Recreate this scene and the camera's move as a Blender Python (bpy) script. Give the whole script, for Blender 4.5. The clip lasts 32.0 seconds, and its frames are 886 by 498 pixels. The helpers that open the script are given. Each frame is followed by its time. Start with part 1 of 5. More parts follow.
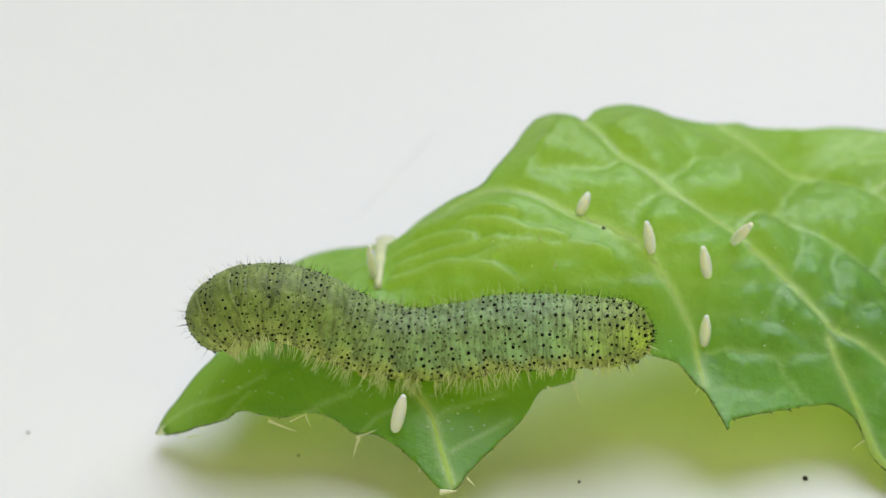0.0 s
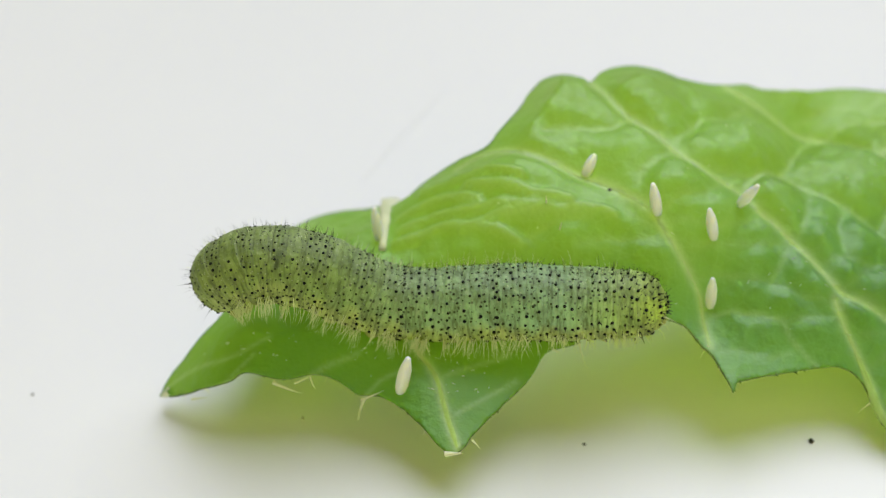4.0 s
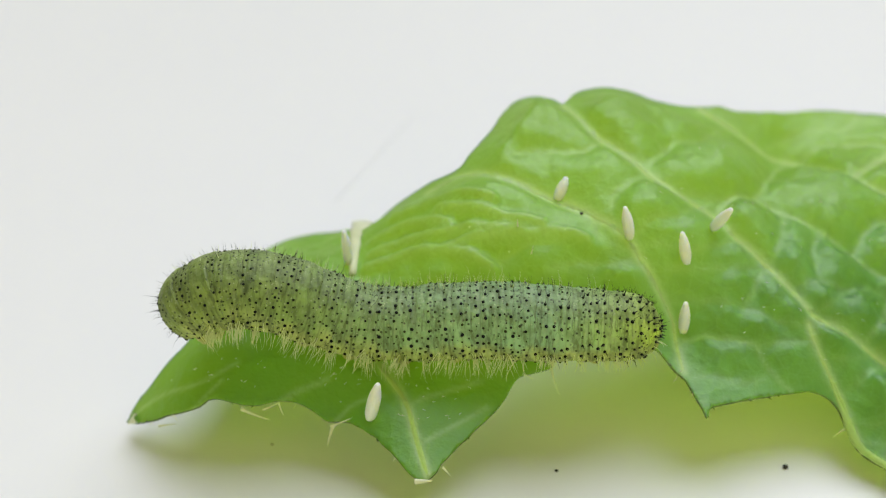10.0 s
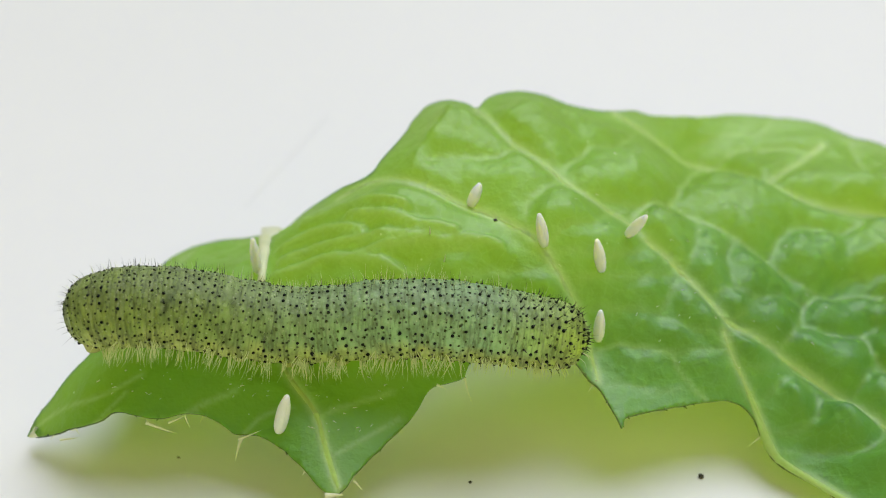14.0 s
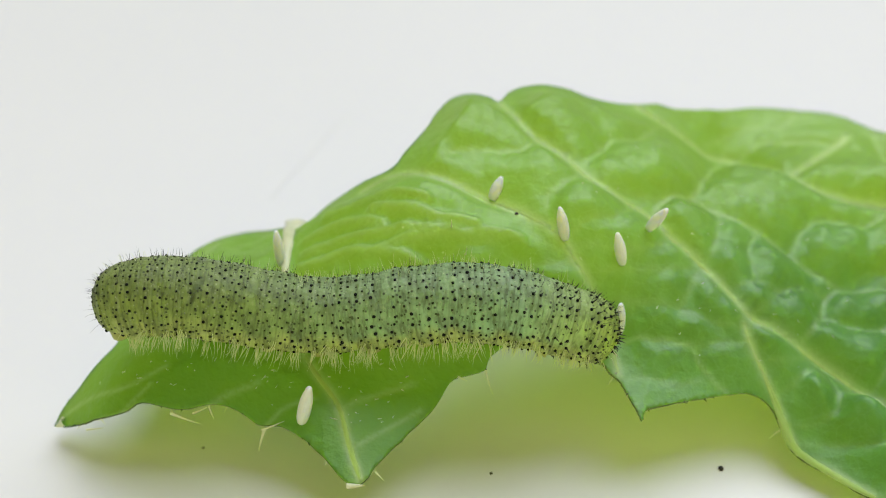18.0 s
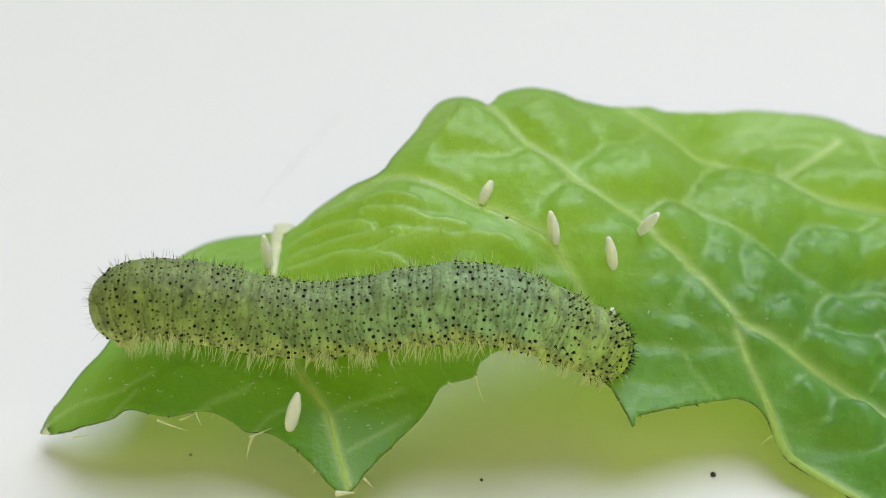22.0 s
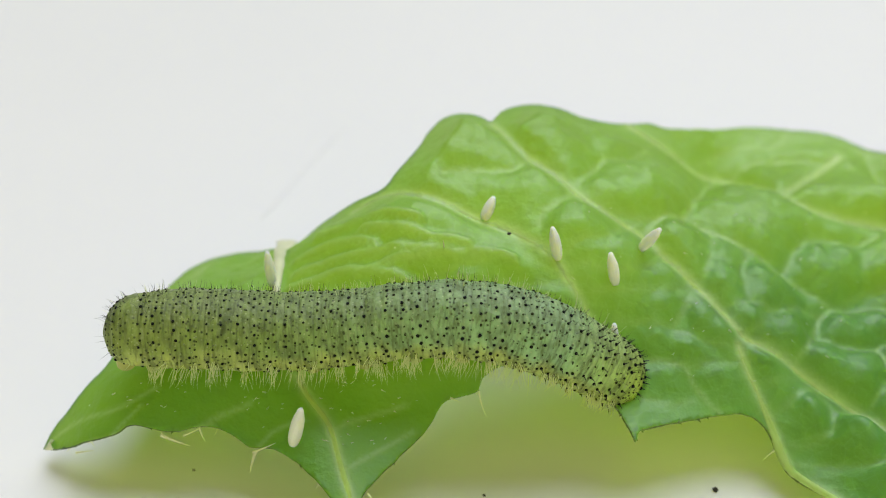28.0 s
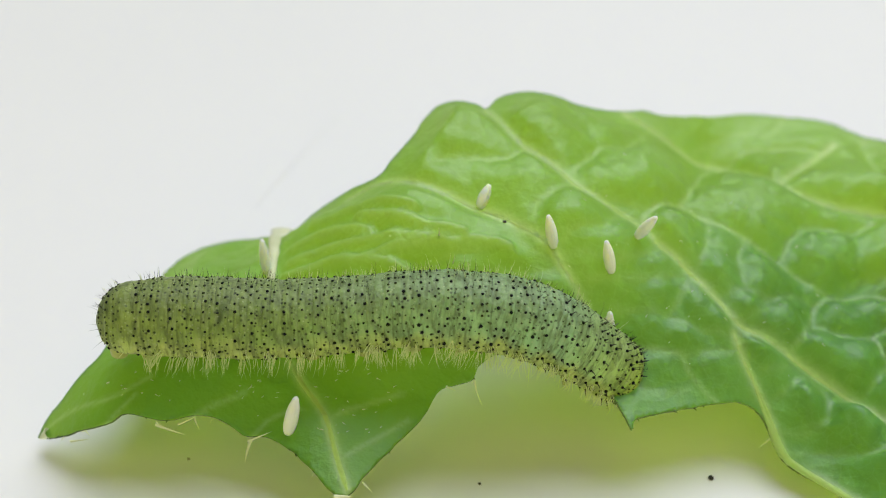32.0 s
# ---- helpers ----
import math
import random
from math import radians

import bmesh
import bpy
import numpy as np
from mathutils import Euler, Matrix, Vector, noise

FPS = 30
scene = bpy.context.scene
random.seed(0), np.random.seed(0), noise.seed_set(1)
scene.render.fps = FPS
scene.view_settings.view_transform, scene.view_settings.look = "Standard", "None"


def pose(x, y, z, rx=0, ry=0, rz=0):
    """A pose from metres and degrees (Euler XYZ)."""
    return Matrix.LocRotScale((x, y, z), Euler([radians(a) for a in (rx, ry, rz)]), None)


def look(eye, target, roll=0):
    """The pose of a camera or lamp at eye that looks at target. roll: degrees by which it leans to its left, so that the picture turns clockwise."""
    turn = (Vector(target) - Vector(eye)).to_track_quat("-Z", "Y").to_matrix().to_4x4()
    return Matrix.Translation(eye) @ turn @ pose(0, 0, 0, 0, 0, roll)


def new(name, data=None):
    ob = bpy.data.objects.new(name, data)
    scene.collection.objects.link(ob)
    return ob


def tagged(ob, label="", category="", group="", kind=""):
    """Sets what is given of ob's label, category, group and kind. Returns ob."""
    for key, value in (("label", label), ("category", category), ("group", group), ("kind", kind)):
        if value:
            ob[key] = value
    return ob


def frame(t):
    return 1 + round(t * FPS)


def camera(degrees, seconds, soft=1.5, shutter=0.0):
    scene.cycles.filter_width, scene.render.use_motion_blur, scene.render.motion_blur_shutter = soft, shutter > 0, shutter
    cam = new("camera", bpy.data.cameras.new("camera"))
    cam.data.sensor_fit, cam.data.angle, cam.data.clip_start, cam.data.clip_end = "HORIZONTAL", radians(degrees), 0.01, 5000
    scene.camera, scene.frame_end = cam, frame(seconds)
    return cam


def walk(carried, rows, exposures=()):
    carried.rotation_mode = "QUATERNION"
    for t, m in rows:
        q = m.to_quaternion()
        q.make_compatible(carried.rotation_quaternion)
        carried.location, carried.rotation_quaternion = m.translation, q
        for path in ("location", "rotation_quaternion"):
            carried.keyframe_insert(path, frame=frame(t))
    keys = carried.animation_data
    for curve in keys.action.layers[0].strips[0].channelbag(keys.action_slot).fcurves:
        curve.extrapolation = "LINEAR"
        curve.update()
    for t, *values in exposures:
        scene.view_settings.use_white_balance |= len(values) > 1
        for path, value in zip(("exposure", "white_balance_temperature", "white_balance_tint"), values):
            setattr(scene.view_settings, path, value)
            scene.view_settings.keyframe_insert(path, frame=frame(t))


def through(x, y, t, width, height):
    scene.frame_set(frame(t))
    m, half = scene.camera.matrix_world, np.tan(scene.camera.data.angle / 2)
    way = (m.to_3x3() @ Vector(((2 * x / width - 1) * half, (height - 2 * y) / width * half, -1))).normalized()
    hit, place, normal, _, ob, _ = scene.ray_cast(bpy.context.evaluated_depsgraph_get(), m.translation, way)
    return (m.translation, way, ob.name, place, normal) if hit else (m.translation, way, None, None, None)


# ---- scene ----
MM = 0.001
cam = camera(32.0, 32.0, soft=1.0)
cam.data.dof.use_dof = True
cam.data.dof.focus_distance = 0.0386
cam.data.dof.aperture_fstop = 64.0
walk(cam, [
    (0, pose(-0.000739, -0.033401, 0.030833, 51.453, 0, 2.849) @ pose(0, 0, 0, 0, 0, -1.741)),
    (0.5, pose(-0.000834, -0.033364, 0.030897, 51.217, 0, 2.876) @ pose(0, 0, 0, 0, 0, -1.736)),
    (1, pose(-0.000756, -0.033308, 0.030731, 51.024, 0, 2.999) @ pose(0, 0, 0, 0, 0, -1.824)),
    (1.5, pose(-0.000687, -0.033156, 0.030639, 50.549, 0, 3.097) @ pose(0, 0, 0, 0, 0, -1.871)),
    (2, pose(-0.000641, -0.033270, 0.030500, 50.409, 0, 3.219) @ pose(0, 0, 0, 0, 0, -2.007)),
    (2.5, pose(-0.000862, -0.033210, 0.030591, 50.067, 0, 2.904) @ pose(0, 0, 0, 0, 0, -1.725)),
    (3, pose(-0.000718, -0.033056, 0.030565, 49.663, 0, 3.200) @ pose(0, 0, 0, 0, 0, -1.943)),
    (3.5, pose(-0.000757, -0.033334, 0.030643, 49.942, 0, 3.242) @ pose(0, 0, 0, 0, 0, -1.951)),
    (5.5, pose(-0.000680, -0.032897, 0.030666, 50.265, 0, 2.541) @ pose(0, 0, 0, 0, 0, -1.501)),
    (6, pose(-0.000594, -0.032764, 0.030656, 50.022, 0, 2.850) @ pose(0, 0, 0, 0, 0, -1.695)),
    (6.5, pose(-0.000642, -0.032580, 0.030488, 49.486, 0, 2.761) @ pose(0, 0, 0, 0, 0, -1.645)),
    (7, pose(-0.000626, -0.032643, 0.030536, 49.497, 0, 2.622) @ pose(0, 0, 0, 0, 0, -1.595)),
    (7.5, pose(-0.000714, -0.032659, 0.030623, 50.193, 0, 2.215) @ pose(0, 0, 0, 0, 0, -1.378)),
    (8, pose(-0.000638, -0.032844, 0.030699, 50.792, 0, 2.391) @ pose(0, 0, 0, 0, 0, -1.406)),
    (8.5, pose(-0.000614, -0.032674, 0.030587, 50.513, 0, 2.433) @ pose(0, 0, 0, 0, 0, -1.494)),
    (9, pose(-0.000656, -0.032529, 0.030565, 49.944, 0, 2.384) @ pose(0, 0, 0, 0, 0, -1.456)),
    (9.5, pose(-0.000634, -0.032569, 0.030605, 50.354, 0, 2.213) @ pose(0, 0, 0, 0, 0, -1.369)),
    (10, pose(-0.000441, -0.032780, 0.030535, 50.695, 0, 2.294) @ pose(0, 0, 0, 0, 0, -1.402)),
    (10.5, pose(-0.000421, -0.032517, 0.030414, 51.424, 0, 0.944) @ pose(0, 0, 0, 0, 0, -0.651)),
    (11, pose(-0.000197, -0.031629, 0.029914, 49.979, 0, -1.074) @ pose(0, 0, 0, 0, 0, 0.570)),
    (11.5, pose(-0.000104, -0.031641, 0.029842, 49.476, 0, -1.897) @ pose(0, 0, 0, 0, 0, 1.049)),
    (12, pose(-0.000149, -0.031782, 0.029943, 49.625, 0, -1.860) @ pose(0, 0, 0, 0, 0, 1.132)),
    (12.5, pose(-0.000226, -0.031755, 0.029967, 49.587, 0, -1.923) @ pose(0, 0, 0, 0, 0, 1.139)),
    (13, pose(-0.000150, -0.031797, 0.030033, 49.740, 0, -1.615) @ pose(0, 0, 0, 0, 0, 0.965)),
    (13.5, pose(-0.000159, -0.031785, 0.030053, 49.645, 0, -1.557) @ pose(0, 0, 0, 0, 0, 0.933)),
    (14, pose(-0.000266, -0.031910, 0.030262, 50.482, 0, -1.601) @ pose(0, 0, 0, 0, 0, 0.975)),
    (14.5, pose(-0.000187, -0.031928, 0.030135, 50.666, 0, -1.471) @ pose(0, 0, 0, 0, 0, 0.939)),
    (16.5, pose(0.000048, -0.031940, 0.030376, 50.412, 0, -0.460) @ pose(0, 0, 0, 0, 0, 0.272)),
    (17, pose(0.000054, -0.031750, 0.030306, 49.613, 0, -0.244) @ pose(0, 0, 0, 0, 0, 0.160)),
    (17.5, pose(0.000015, -0.032035, 0.030192, 50.109, 0, -0.080) @ pose(0, 0, 0, 0, 0, 0.052)),
    (18, pose(0.000019, -0.032071, 0.030553, 50.040, 0, -0.030) @ pose(0, 0, 0, 0, 0, 0.071)),
    (18.5, pose(0.000067, -0.032004, 0.030421, 49.950, 0, 0.094) @ pose(0, 0, 0, 0, 0, -0.121)),
    (19, pose(-0.000000, -0.031949, 0.030295, 49.975, 0, -0.037) @ pose(0, 0, 0, 0, 0, 0.014)),
    (19.5, pose(-0.000010, -0.031951, 0.030347, 50.214, 0, -0.113) @ pose(0, 0, 0, 0, 0, 0.028)),
    (20, pose(-0.000036, -0.031815, 0.030371, 50.080, 0, -0.260) @ pose(0, 0, 0, 0, 0, 0.041)),
    (20.5, pose(-0.000031, -0.031668, 0.030221, 49.584, 0, -0.327) @ pose(0, 0, 0, 0, 0, 0.116)),
    (21, pose(-0.000038, -0.031822, 0.030208, 49.791, 0, -0.388) @ pose(0, 0, 0, 0, 0, 0.121)),
    (21.5, pose(0.000021, -0.031856, 0.030288, 50.251, 0, -0.424) @ pose(0, 0, 0, 0, 0, 0.194)),
    (22, pose(0.000048, -0.031764, 0.030337, 50.165, 0, -0.485) @ pose(0, 0, 0, 0, 0, 0.265)),
    (22.5, pose(-0.000073, -0.031830, 0.030397, 50.468, 0, -0.720) @ pose(0, 0, 0, 0, 0, 0.393)),
    (23, pose(-0.000030, -0.031927, 0.030480, 50.907, 0, -0.756) @ pose(0, 0, 0, 0, 0, 0.414)),
    (23.5, pose(-0.000019, -0.031877, 0.030439, 50.860, 0, -0.678) @ pose(0, 0, 0, 0, 0, 0.351)),
    (24, pose(0.000010, -0.031854, 0.030294, 50.723, 0, -0.531) @ pose(0, 0, 0, 0, 0, 0.231)),
    (24.5, pose(-0.000054, -0.031934, 0.030514, 50.877, 0, -0.635) @ pose(0, 0, 0, 0, 0, 0.304)),
    (25, pose(-0.000007, -0.031959, 0.030391, 51.004, 0, -0.593) @ pose(0, 0, 0, 0, 0, 0.312)),
    (25.5, pose(-0.000066, -0.031854, 0.030406, 50.675, 0, -0.602) @ pose(0, 0, 0, 0, 0, 0.354)),
    (27.5, pose(-0.000020, -0.031922, 0.030444, 50.760, 0, -0.542) @ pose(0, 0, 0, 0, 0, 0.286)),
    (28, pose(-0.000028, -0.031927, 0.030391, 50.840, 0, -0.493) @ pose(0, 0, 0, 0, 0, 0.240)),
    (28.5, pose(-0.000025, -0.031742, 0.030312, 49.986, 0, -0.424) @ pose(0, 0, 0, 0, 0, 0.174)),
    (29, pose(-0.000121, -0.031767, 0.030394, 49.984, 0, -0.682) @ pose(0, 0, 0, 0, 0, 0.332)),
    (29.5, pose(-0.000001, -0.031685, 0.030205, 49.997, 0, -0.625) @ pose(0, 0, 0, 0, 0, 0.319)),
    (30, pose(-0.000096, -0.031523, 0.030190, 49.161, 0, -0.813) @ pose(0, 0, 0, 0, 0, 0.414)),
    (30.5, pose(-0.000036, -0.031688, 0.030309, 49.812, 0, -0.676) @ pose(0, 0, 0, 0, 0, 0.346)),
    (31, pose(-0.000022, -0.031799, 0.030416, 50.213, 0, -0.536) @ pose(0, 0, 0, 0, 0, 0.278)),
    (31.5, pose(-0.000007, -0.031719, 0.030351, 50.294, 0, -0.646) @ pose(0, 0, 0, 0, 0, 0.318)),
    (32, pose(-0.000093, -0.031763, 0.030388, 50.255, 0, -0.841) @ pose(0, 0, 0, 0, 0, 0.444)),
], exposures=((0, 0.0), (32, 0.0)))

# ---- daylight: bright overcast sky, wide soft sun almost overhead ----
world = bpy.data.worlds.new("overcast")
scene.world = world
world.use_nodes = True
wn, wl = world.node_tree.nodes, world.node_tree.links
sky = wn.new("ShaderNodeTexSky")
sky.sky_type, sky.sun_disc = "NISHITA", False
sky.sun_elevation, sky.sun_rotation = radians(59), radians(21)
soften = wn.new("ShaderNodeHueSaturation")
soften.inputs["Saturation"].default_value = 0.12
wl.new(sky.outputs[0], soften.inputs["Color"])
wl.new(soften.outputs[0], wn["Background"].inputs[0])
wn["Background"].inputs[1].default_value = 0.016
sun = new("sun", bpy.data.lights.new("sun", "SUN"))
sun.data.energy, sun.data.angle, sun.data.color = 2.9, radians(56), (0.882, 0.902, 1.03)
sun.matrix_world = look((0.045, 0.1, 0.2), (0, 0, 0))


# ---- materials ----
class Mat:
    """A node material under construction."""

    def __init__(self, name):
        self.m = bpy.data.materials.new(name)
        self.m.use_nodes = True
        self.t = self.m.node_tree
        self.bsdf = self.t.nodes["Principled BSDF"]
        self.out = self.t.nodes["Material Output"]

    def node(self, kind, **values):
        n = self.t.nodes.new("ShaderNode" + kind)
        for key, v in values.items():
            n.inputs[key.replace("_", " ")].default_value = v
        return n

    def link(self, a, b):
        self.t.links.new(a, b)

    def coords(self):
        return self.node("TexCoord").outputs["Object"]

    def noise(self, scale, detail=3.0, rough=0.55):
        n = self.node("TexNoise", Scale=scale, Detail=detail, Roughness=rough)
        self.link(self.coords(), n.inputs["Vector"])
        return n.outputs["Fac"]

    def ramp(self, fac, stops):
        r = self.t.nodes.new("ShaderNodeValToRGB")
        while len(r.color_ramp.elements) < len(stops):
            r.color_ramp.elements.new(0.5)
        for e, (p, c) in zip(r.color_ramp.elements, stops):
            e.position, e.color = p, (*c, 1) if len(c) == 3 else c
        self.link(fac, r.inputs[0])
        return r.outputs[0]

    def mix(self, fac, a, b, blend="MIX"):
        n = self.t.nodes.new("ShaderNodeMix")
        n.data_type, n.blend_type = "RGBA", blend
        for socket, v in ((n.inputs[0], fac), (n.inputs[6], a), (n.inputs[7], b)):
            if isinstance(v, (int, float)):
                socket.default_value = v
            elif isinstance(v, tuple):
                socket.default_value = (*v, 1)
            else:
                self.link(v, socket)
        return n.outputs[2]

    def bump(self, height, strength, distance):
        b = self.node("Bump", Strength=strength, Distance=distance)
        self.link(height, b.inputs["Height"])
        self.link(b.outputs[0], self.bsdf.inputs["Normal"])
        return b.outputs[0]

    def attribute(self, name):
        a = self.t.nodes.new("ShaderNodeAttribute")
        a.attribute_name = name
        return a.outputs["Fac"]

    def set(self, **values):
        for key, v in values.items():
            s = self.bsdf.inputs[key.replace("_", " ")]
            if hasattr(v, "is_linked"):
                self.link(v, s)
            else:
                s.default_value = (*v, 1) if isinstance(v, tuple) else v
        return self


def leaf_material(name, low, mid, high, through_low, through_high, rough, vein_tint=(0.62, 0.78, 0.42), share=0.72, coat=1.0, forward=(0.70, 1.0, 0.015), straight_share=0.0, deep=(0.075, 0.27, 0.012)):
    """Waxy leaf tissue: pigment in two scales, pale along the veins, light passes through."""
    w = Mat(name)
    colour = w.ramp(w.noise(420, 4), [(0.3, low), (0.5, mid), (0.72, high)])
    fine = w.noise(9000, 2)
    colour = w.mix(w.ramp(fine, [(0.35, (0, 0, 0)), (0.75, (0.35, 0.35, 0.35))]), colour, high)
    net = w.t.nodes.new("ShaderNodeTexVoronoi")
    net.feature = "DISTANCE_TO_EDGE"
    net.inputs["Scale"].default_value = 2300.0
    bent = w.node("TexNoise", Scale=700.0, Detail=2.0)
    w.link(w.coords(), bent.inputs["Vector"])
    shift = w.t.nodes.new("ShaderNodeVectorMath")
    shift.operation = "MULTIPLY_ADD"
    shift.inputs[1].default_value = (0.0007, 0.0007, 0.0007)
    w.link(bent.outputs["Color"], shift.inputs[0])
    w.link(w.coords(), shift.inputs[2])
    w.link(shift.outputs[0], net.inputs["Vector"])
    lines = w.ramp(net.outputs["Distance"], [(0.0, (0.11, 0.11, 0.11)), (0.05, (0, 0, 0))])
    colour = w.mix(lines, colour, vein_tint)
    vein = w.attribute("vein")
    tip_shade = w.attribute("tip_shade")
    # shade at the tip set in the material: deeper green, less light through
    colour = w.mix(tip_shade, colour, w.mix(0.75, colour, deep))
    colour = w.mix(vein, colour, vein_tint)
    wax = w.node("TexVoronoi", Scale=1100.0)
    w.link(w.coords(), wax.inputs["Vector"])
    colour = w.mix(w.ramp(wax.outputs["Distance"], [(0.02, (0.8, 0.8, 0.8)), (0.045, (0, 0, 0))]), colour, (0.80, 0.85, 0.70))
    w.set(Base_Color=colour, Roughness=w.ramp(w.noise(900, 3), [(0.3, (rough - 0.08,) * 3), (0.7, (rough + 0.12,) * 3)]))
    w.set(Specular_IOR_Level=0.5, Coat_Weight=w.ramp(tip_shade, [(0.0, (coat,) * 3), (1.0, (coat * 0.6,) * 3)]), Coat_Roughness=0.48, Coat_IOR=1.6)
    cells = w.node("TexVoronoi", Scale=2300.0)
    w.link(w.coords(), cells.inputs["Vector"])
    grain = w.mix(0.5, cells.outputs["Distance"], w.noise(4200, 3))
    grain = w.mix(0.5, grain, w.noise(1250, 3))
    normal = w.bump(grain, 0.9, 0.00022)
    passing = w.node("BsdfTranslucent")
    tint = w.mix(w.noise(500, 3), through_low, through_high)
    w.link(w.mix(vein, tint, (0.90, 0.98, 0.60)), passing.inputs["Color"])
    w.link(normal, passing.inputs["Normal"])
    both = w.t.nodes.new("ShaderNodeMixShader")
    # part of the light keeps its direction on the way through
    straight = w.node("BsdfRefraction", Roughness=0.9, IOR=1.22)
    straight.inputs["Color"].default_value = (*forward, 1)
    w.link(w.ramp(tip_shade, [(0.0, (share,) * 3), (1.0, (share * 0.74,) * 3)]), both.inputs[0])
    inner = w.t.nodes.new("ShaderNodeMixShader")
    inner.inputs[0].default_value = straight_share
    w.link(passing.outputs[0], inner.inputs[1])
    w.link(straight.outputs[0], inner.inputs[2])
    w.link(w.bsdf.outputs[0], both.inputs[1])
    w.link(inner.outputs[0], both.inputs[2])
    w.link(both.outputs[0], w.out.inputs[0])
    return w.m


def cuticle_material():
    """Thin clear skin on the leaf's lower face."""
    w = Mat("leaf_underside")
    w.set(Base_Color=w.ramp(w.noise(900, 3), [(0.35, (0.14, 0.26, 0.10)), (0.65, (0.22, 0.36, 0.16))]), Roughness=0.5)
    clear = w.node("BsdfTransparent")
    clear.inputs["Color"].default_value = (0.97, 0.99, 0.86, 1)
    both = w.t.nodes.new("ShaderNodeMixShader")
    both.inputs[0].default_value = 0.88
    w.link(w.bsdf.outputs[0], both.inputs[1])
    w.link(clear.outputs[0], both.inputs[2])
    w.link(both.outputs[0], w.out.inputs[0])
    return w.m


def plain(name, low, high, scale, rough, bump=0.0, depth=0.00002, subsurface=0.0, **extra):
    w = Mat(name)
    w.set(Base_Color=w.ramp(w.noise(scale, 4), [(0.35, low), (0.68, high)]), Roughness=rough, **extra)
    if bump:
        w.bump(w.noise(scale * 5, 3), bump, depth)
    if subsurface:
        w.set(Subsurface_Weight=subsurface, Subsurface_Scale=0.0004)
        w.bsdf.inputs["Subsurface Radius"].default_value = (1.0, 0.9, 0.5)
    return w.m


def sheet_material():
    """White coated card: faint mottling, slight sheen."""
    w = Mat("white_card")
    tone = w.ramp(w.noise(22, 5), [(0.3, (0.77, 0.78, 0.78)), (0.7, (0.81, 0.815, 0.815))])
    smear = w.ramp(w.noise(90, 4), [(0.5, (0, 0, 0)), (0.85, (0.10, 0.10, 0.10))])
    w.set(Base_Color=w.mix(smear, tone, (0.68, 0.685, 0.68)), Roughness=0.42)
    w.bump(w.noise(1500, 3), 0.12, 0.00003)
    return w.m


def skin_material():
    """Caterpillar skin: grey-green back, yellow line along the flank, yellow head end."""
    w = Mat("caterpillar_skin")
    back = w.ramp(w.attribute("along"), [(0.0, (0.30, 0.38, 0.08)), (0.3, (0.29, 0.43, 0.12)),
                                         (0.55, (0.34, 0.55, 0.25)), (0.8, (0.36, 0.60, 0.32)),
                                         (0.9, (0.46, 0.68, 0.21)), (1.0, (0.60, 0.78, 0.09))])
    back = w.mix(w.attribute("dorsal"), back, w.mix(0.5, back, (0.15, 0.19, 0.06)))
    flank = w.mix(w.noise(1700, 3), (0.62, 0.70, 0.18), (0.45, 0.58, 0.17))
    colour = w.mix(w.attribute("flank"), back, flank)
    # groove shade painted dark into the skin, together with the brown saddle mark
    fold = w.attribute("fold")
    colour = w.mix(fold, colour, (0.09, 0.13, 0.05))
    grains = w.node("TexVoronoi", Scale=8200.0)
    w.link(w.coords(), grains.inputs["Vector"])
    pale = w.ramp(grains.outputs["Distance"], [(0.06, (0.55, 0.55, 0.55)), (0.24, (0, 0, 0))])
    colour = w.mix(pale, colour, (0.56, 0.62, 0.38))
    tiny = w.node("TexVoronoi", Scale=6100.0)
    w.link(w.coords(), tiny.inputs["Vector"])
    colour = w.mix(w.ramp(tiny.outputs["Distance"], [(0.13, (0.9, 0.9, 0.9)), (0.27, (0, 0, 0))]), colour, (0.03, 0.045, 0.02))
    blot = w.ramp(w.noise(2600, 5), [(0.35, (0.5, 0.5, 0.5)), (0.6, (0, 0, 0))])
    colour = w.mix(blot, colour, (0.085, 0.12, 0.04))
    stretch = w.t.nodes.new("ShaderNodeMapping")
    stretch.inputs["Scale"].default_value = (1.0, 0.3, 0.3)
    w.link(w.coords(), stretch.inputs["Vector"])
    creases = w.node("TexNoise", Scale=7000.0, Detail=3.0, Roughness=0.6)
    w.link(stretch.outputs[0], creases.inputs["Vector"])
    colour = w.mix(w.ramp(creases.outputs["Fac"], [(0.36, (0.6, 0.6, 0.6)), (0.5, (0, 0, 0))]), colour, (0.085, 0.115, 0.035))
    colour = w.mix(w.ramp(creases.outputs["Fac"], [(0.56, (0, 0, 0)), (0.74, (0.3, 0.3, 0.3))]), colour, (0.50, 0.57, 0.32))
    w.set(Base_Color=colour, Roughness=0.55, Subsurface_Weight=0.6, Subsurface_Scale=0.0005, Specular_IOR_Level=0.35)
    w.bsdf.inputs["Subsurface Radius"].default_value = (0.8, 1.0, 0.4)
    w.bump(w.mix(0.5, grains.outputs["Distance"], creases.outputs["Fac"]), 0.7, 0.00005)
    return w.m


def hair_material(name, colour, through):
    w = Mat(name)
    w.set(Base_Color=colour, Roughness=0.4)
    glow = w.node("BsdfTranslucent", Color=(*colour, 1))
    both = w.t.nodes.new("ShaderNodeMixShader")
    both.inputs[0].default_value = through
    w.link(w.bsdf.outputs[0], both.inputs[1])
    w.link(glow.outputs[0], both.inputs[2])
    w.link(both.outputs[0], w.out.inputs[0])
    return w.m


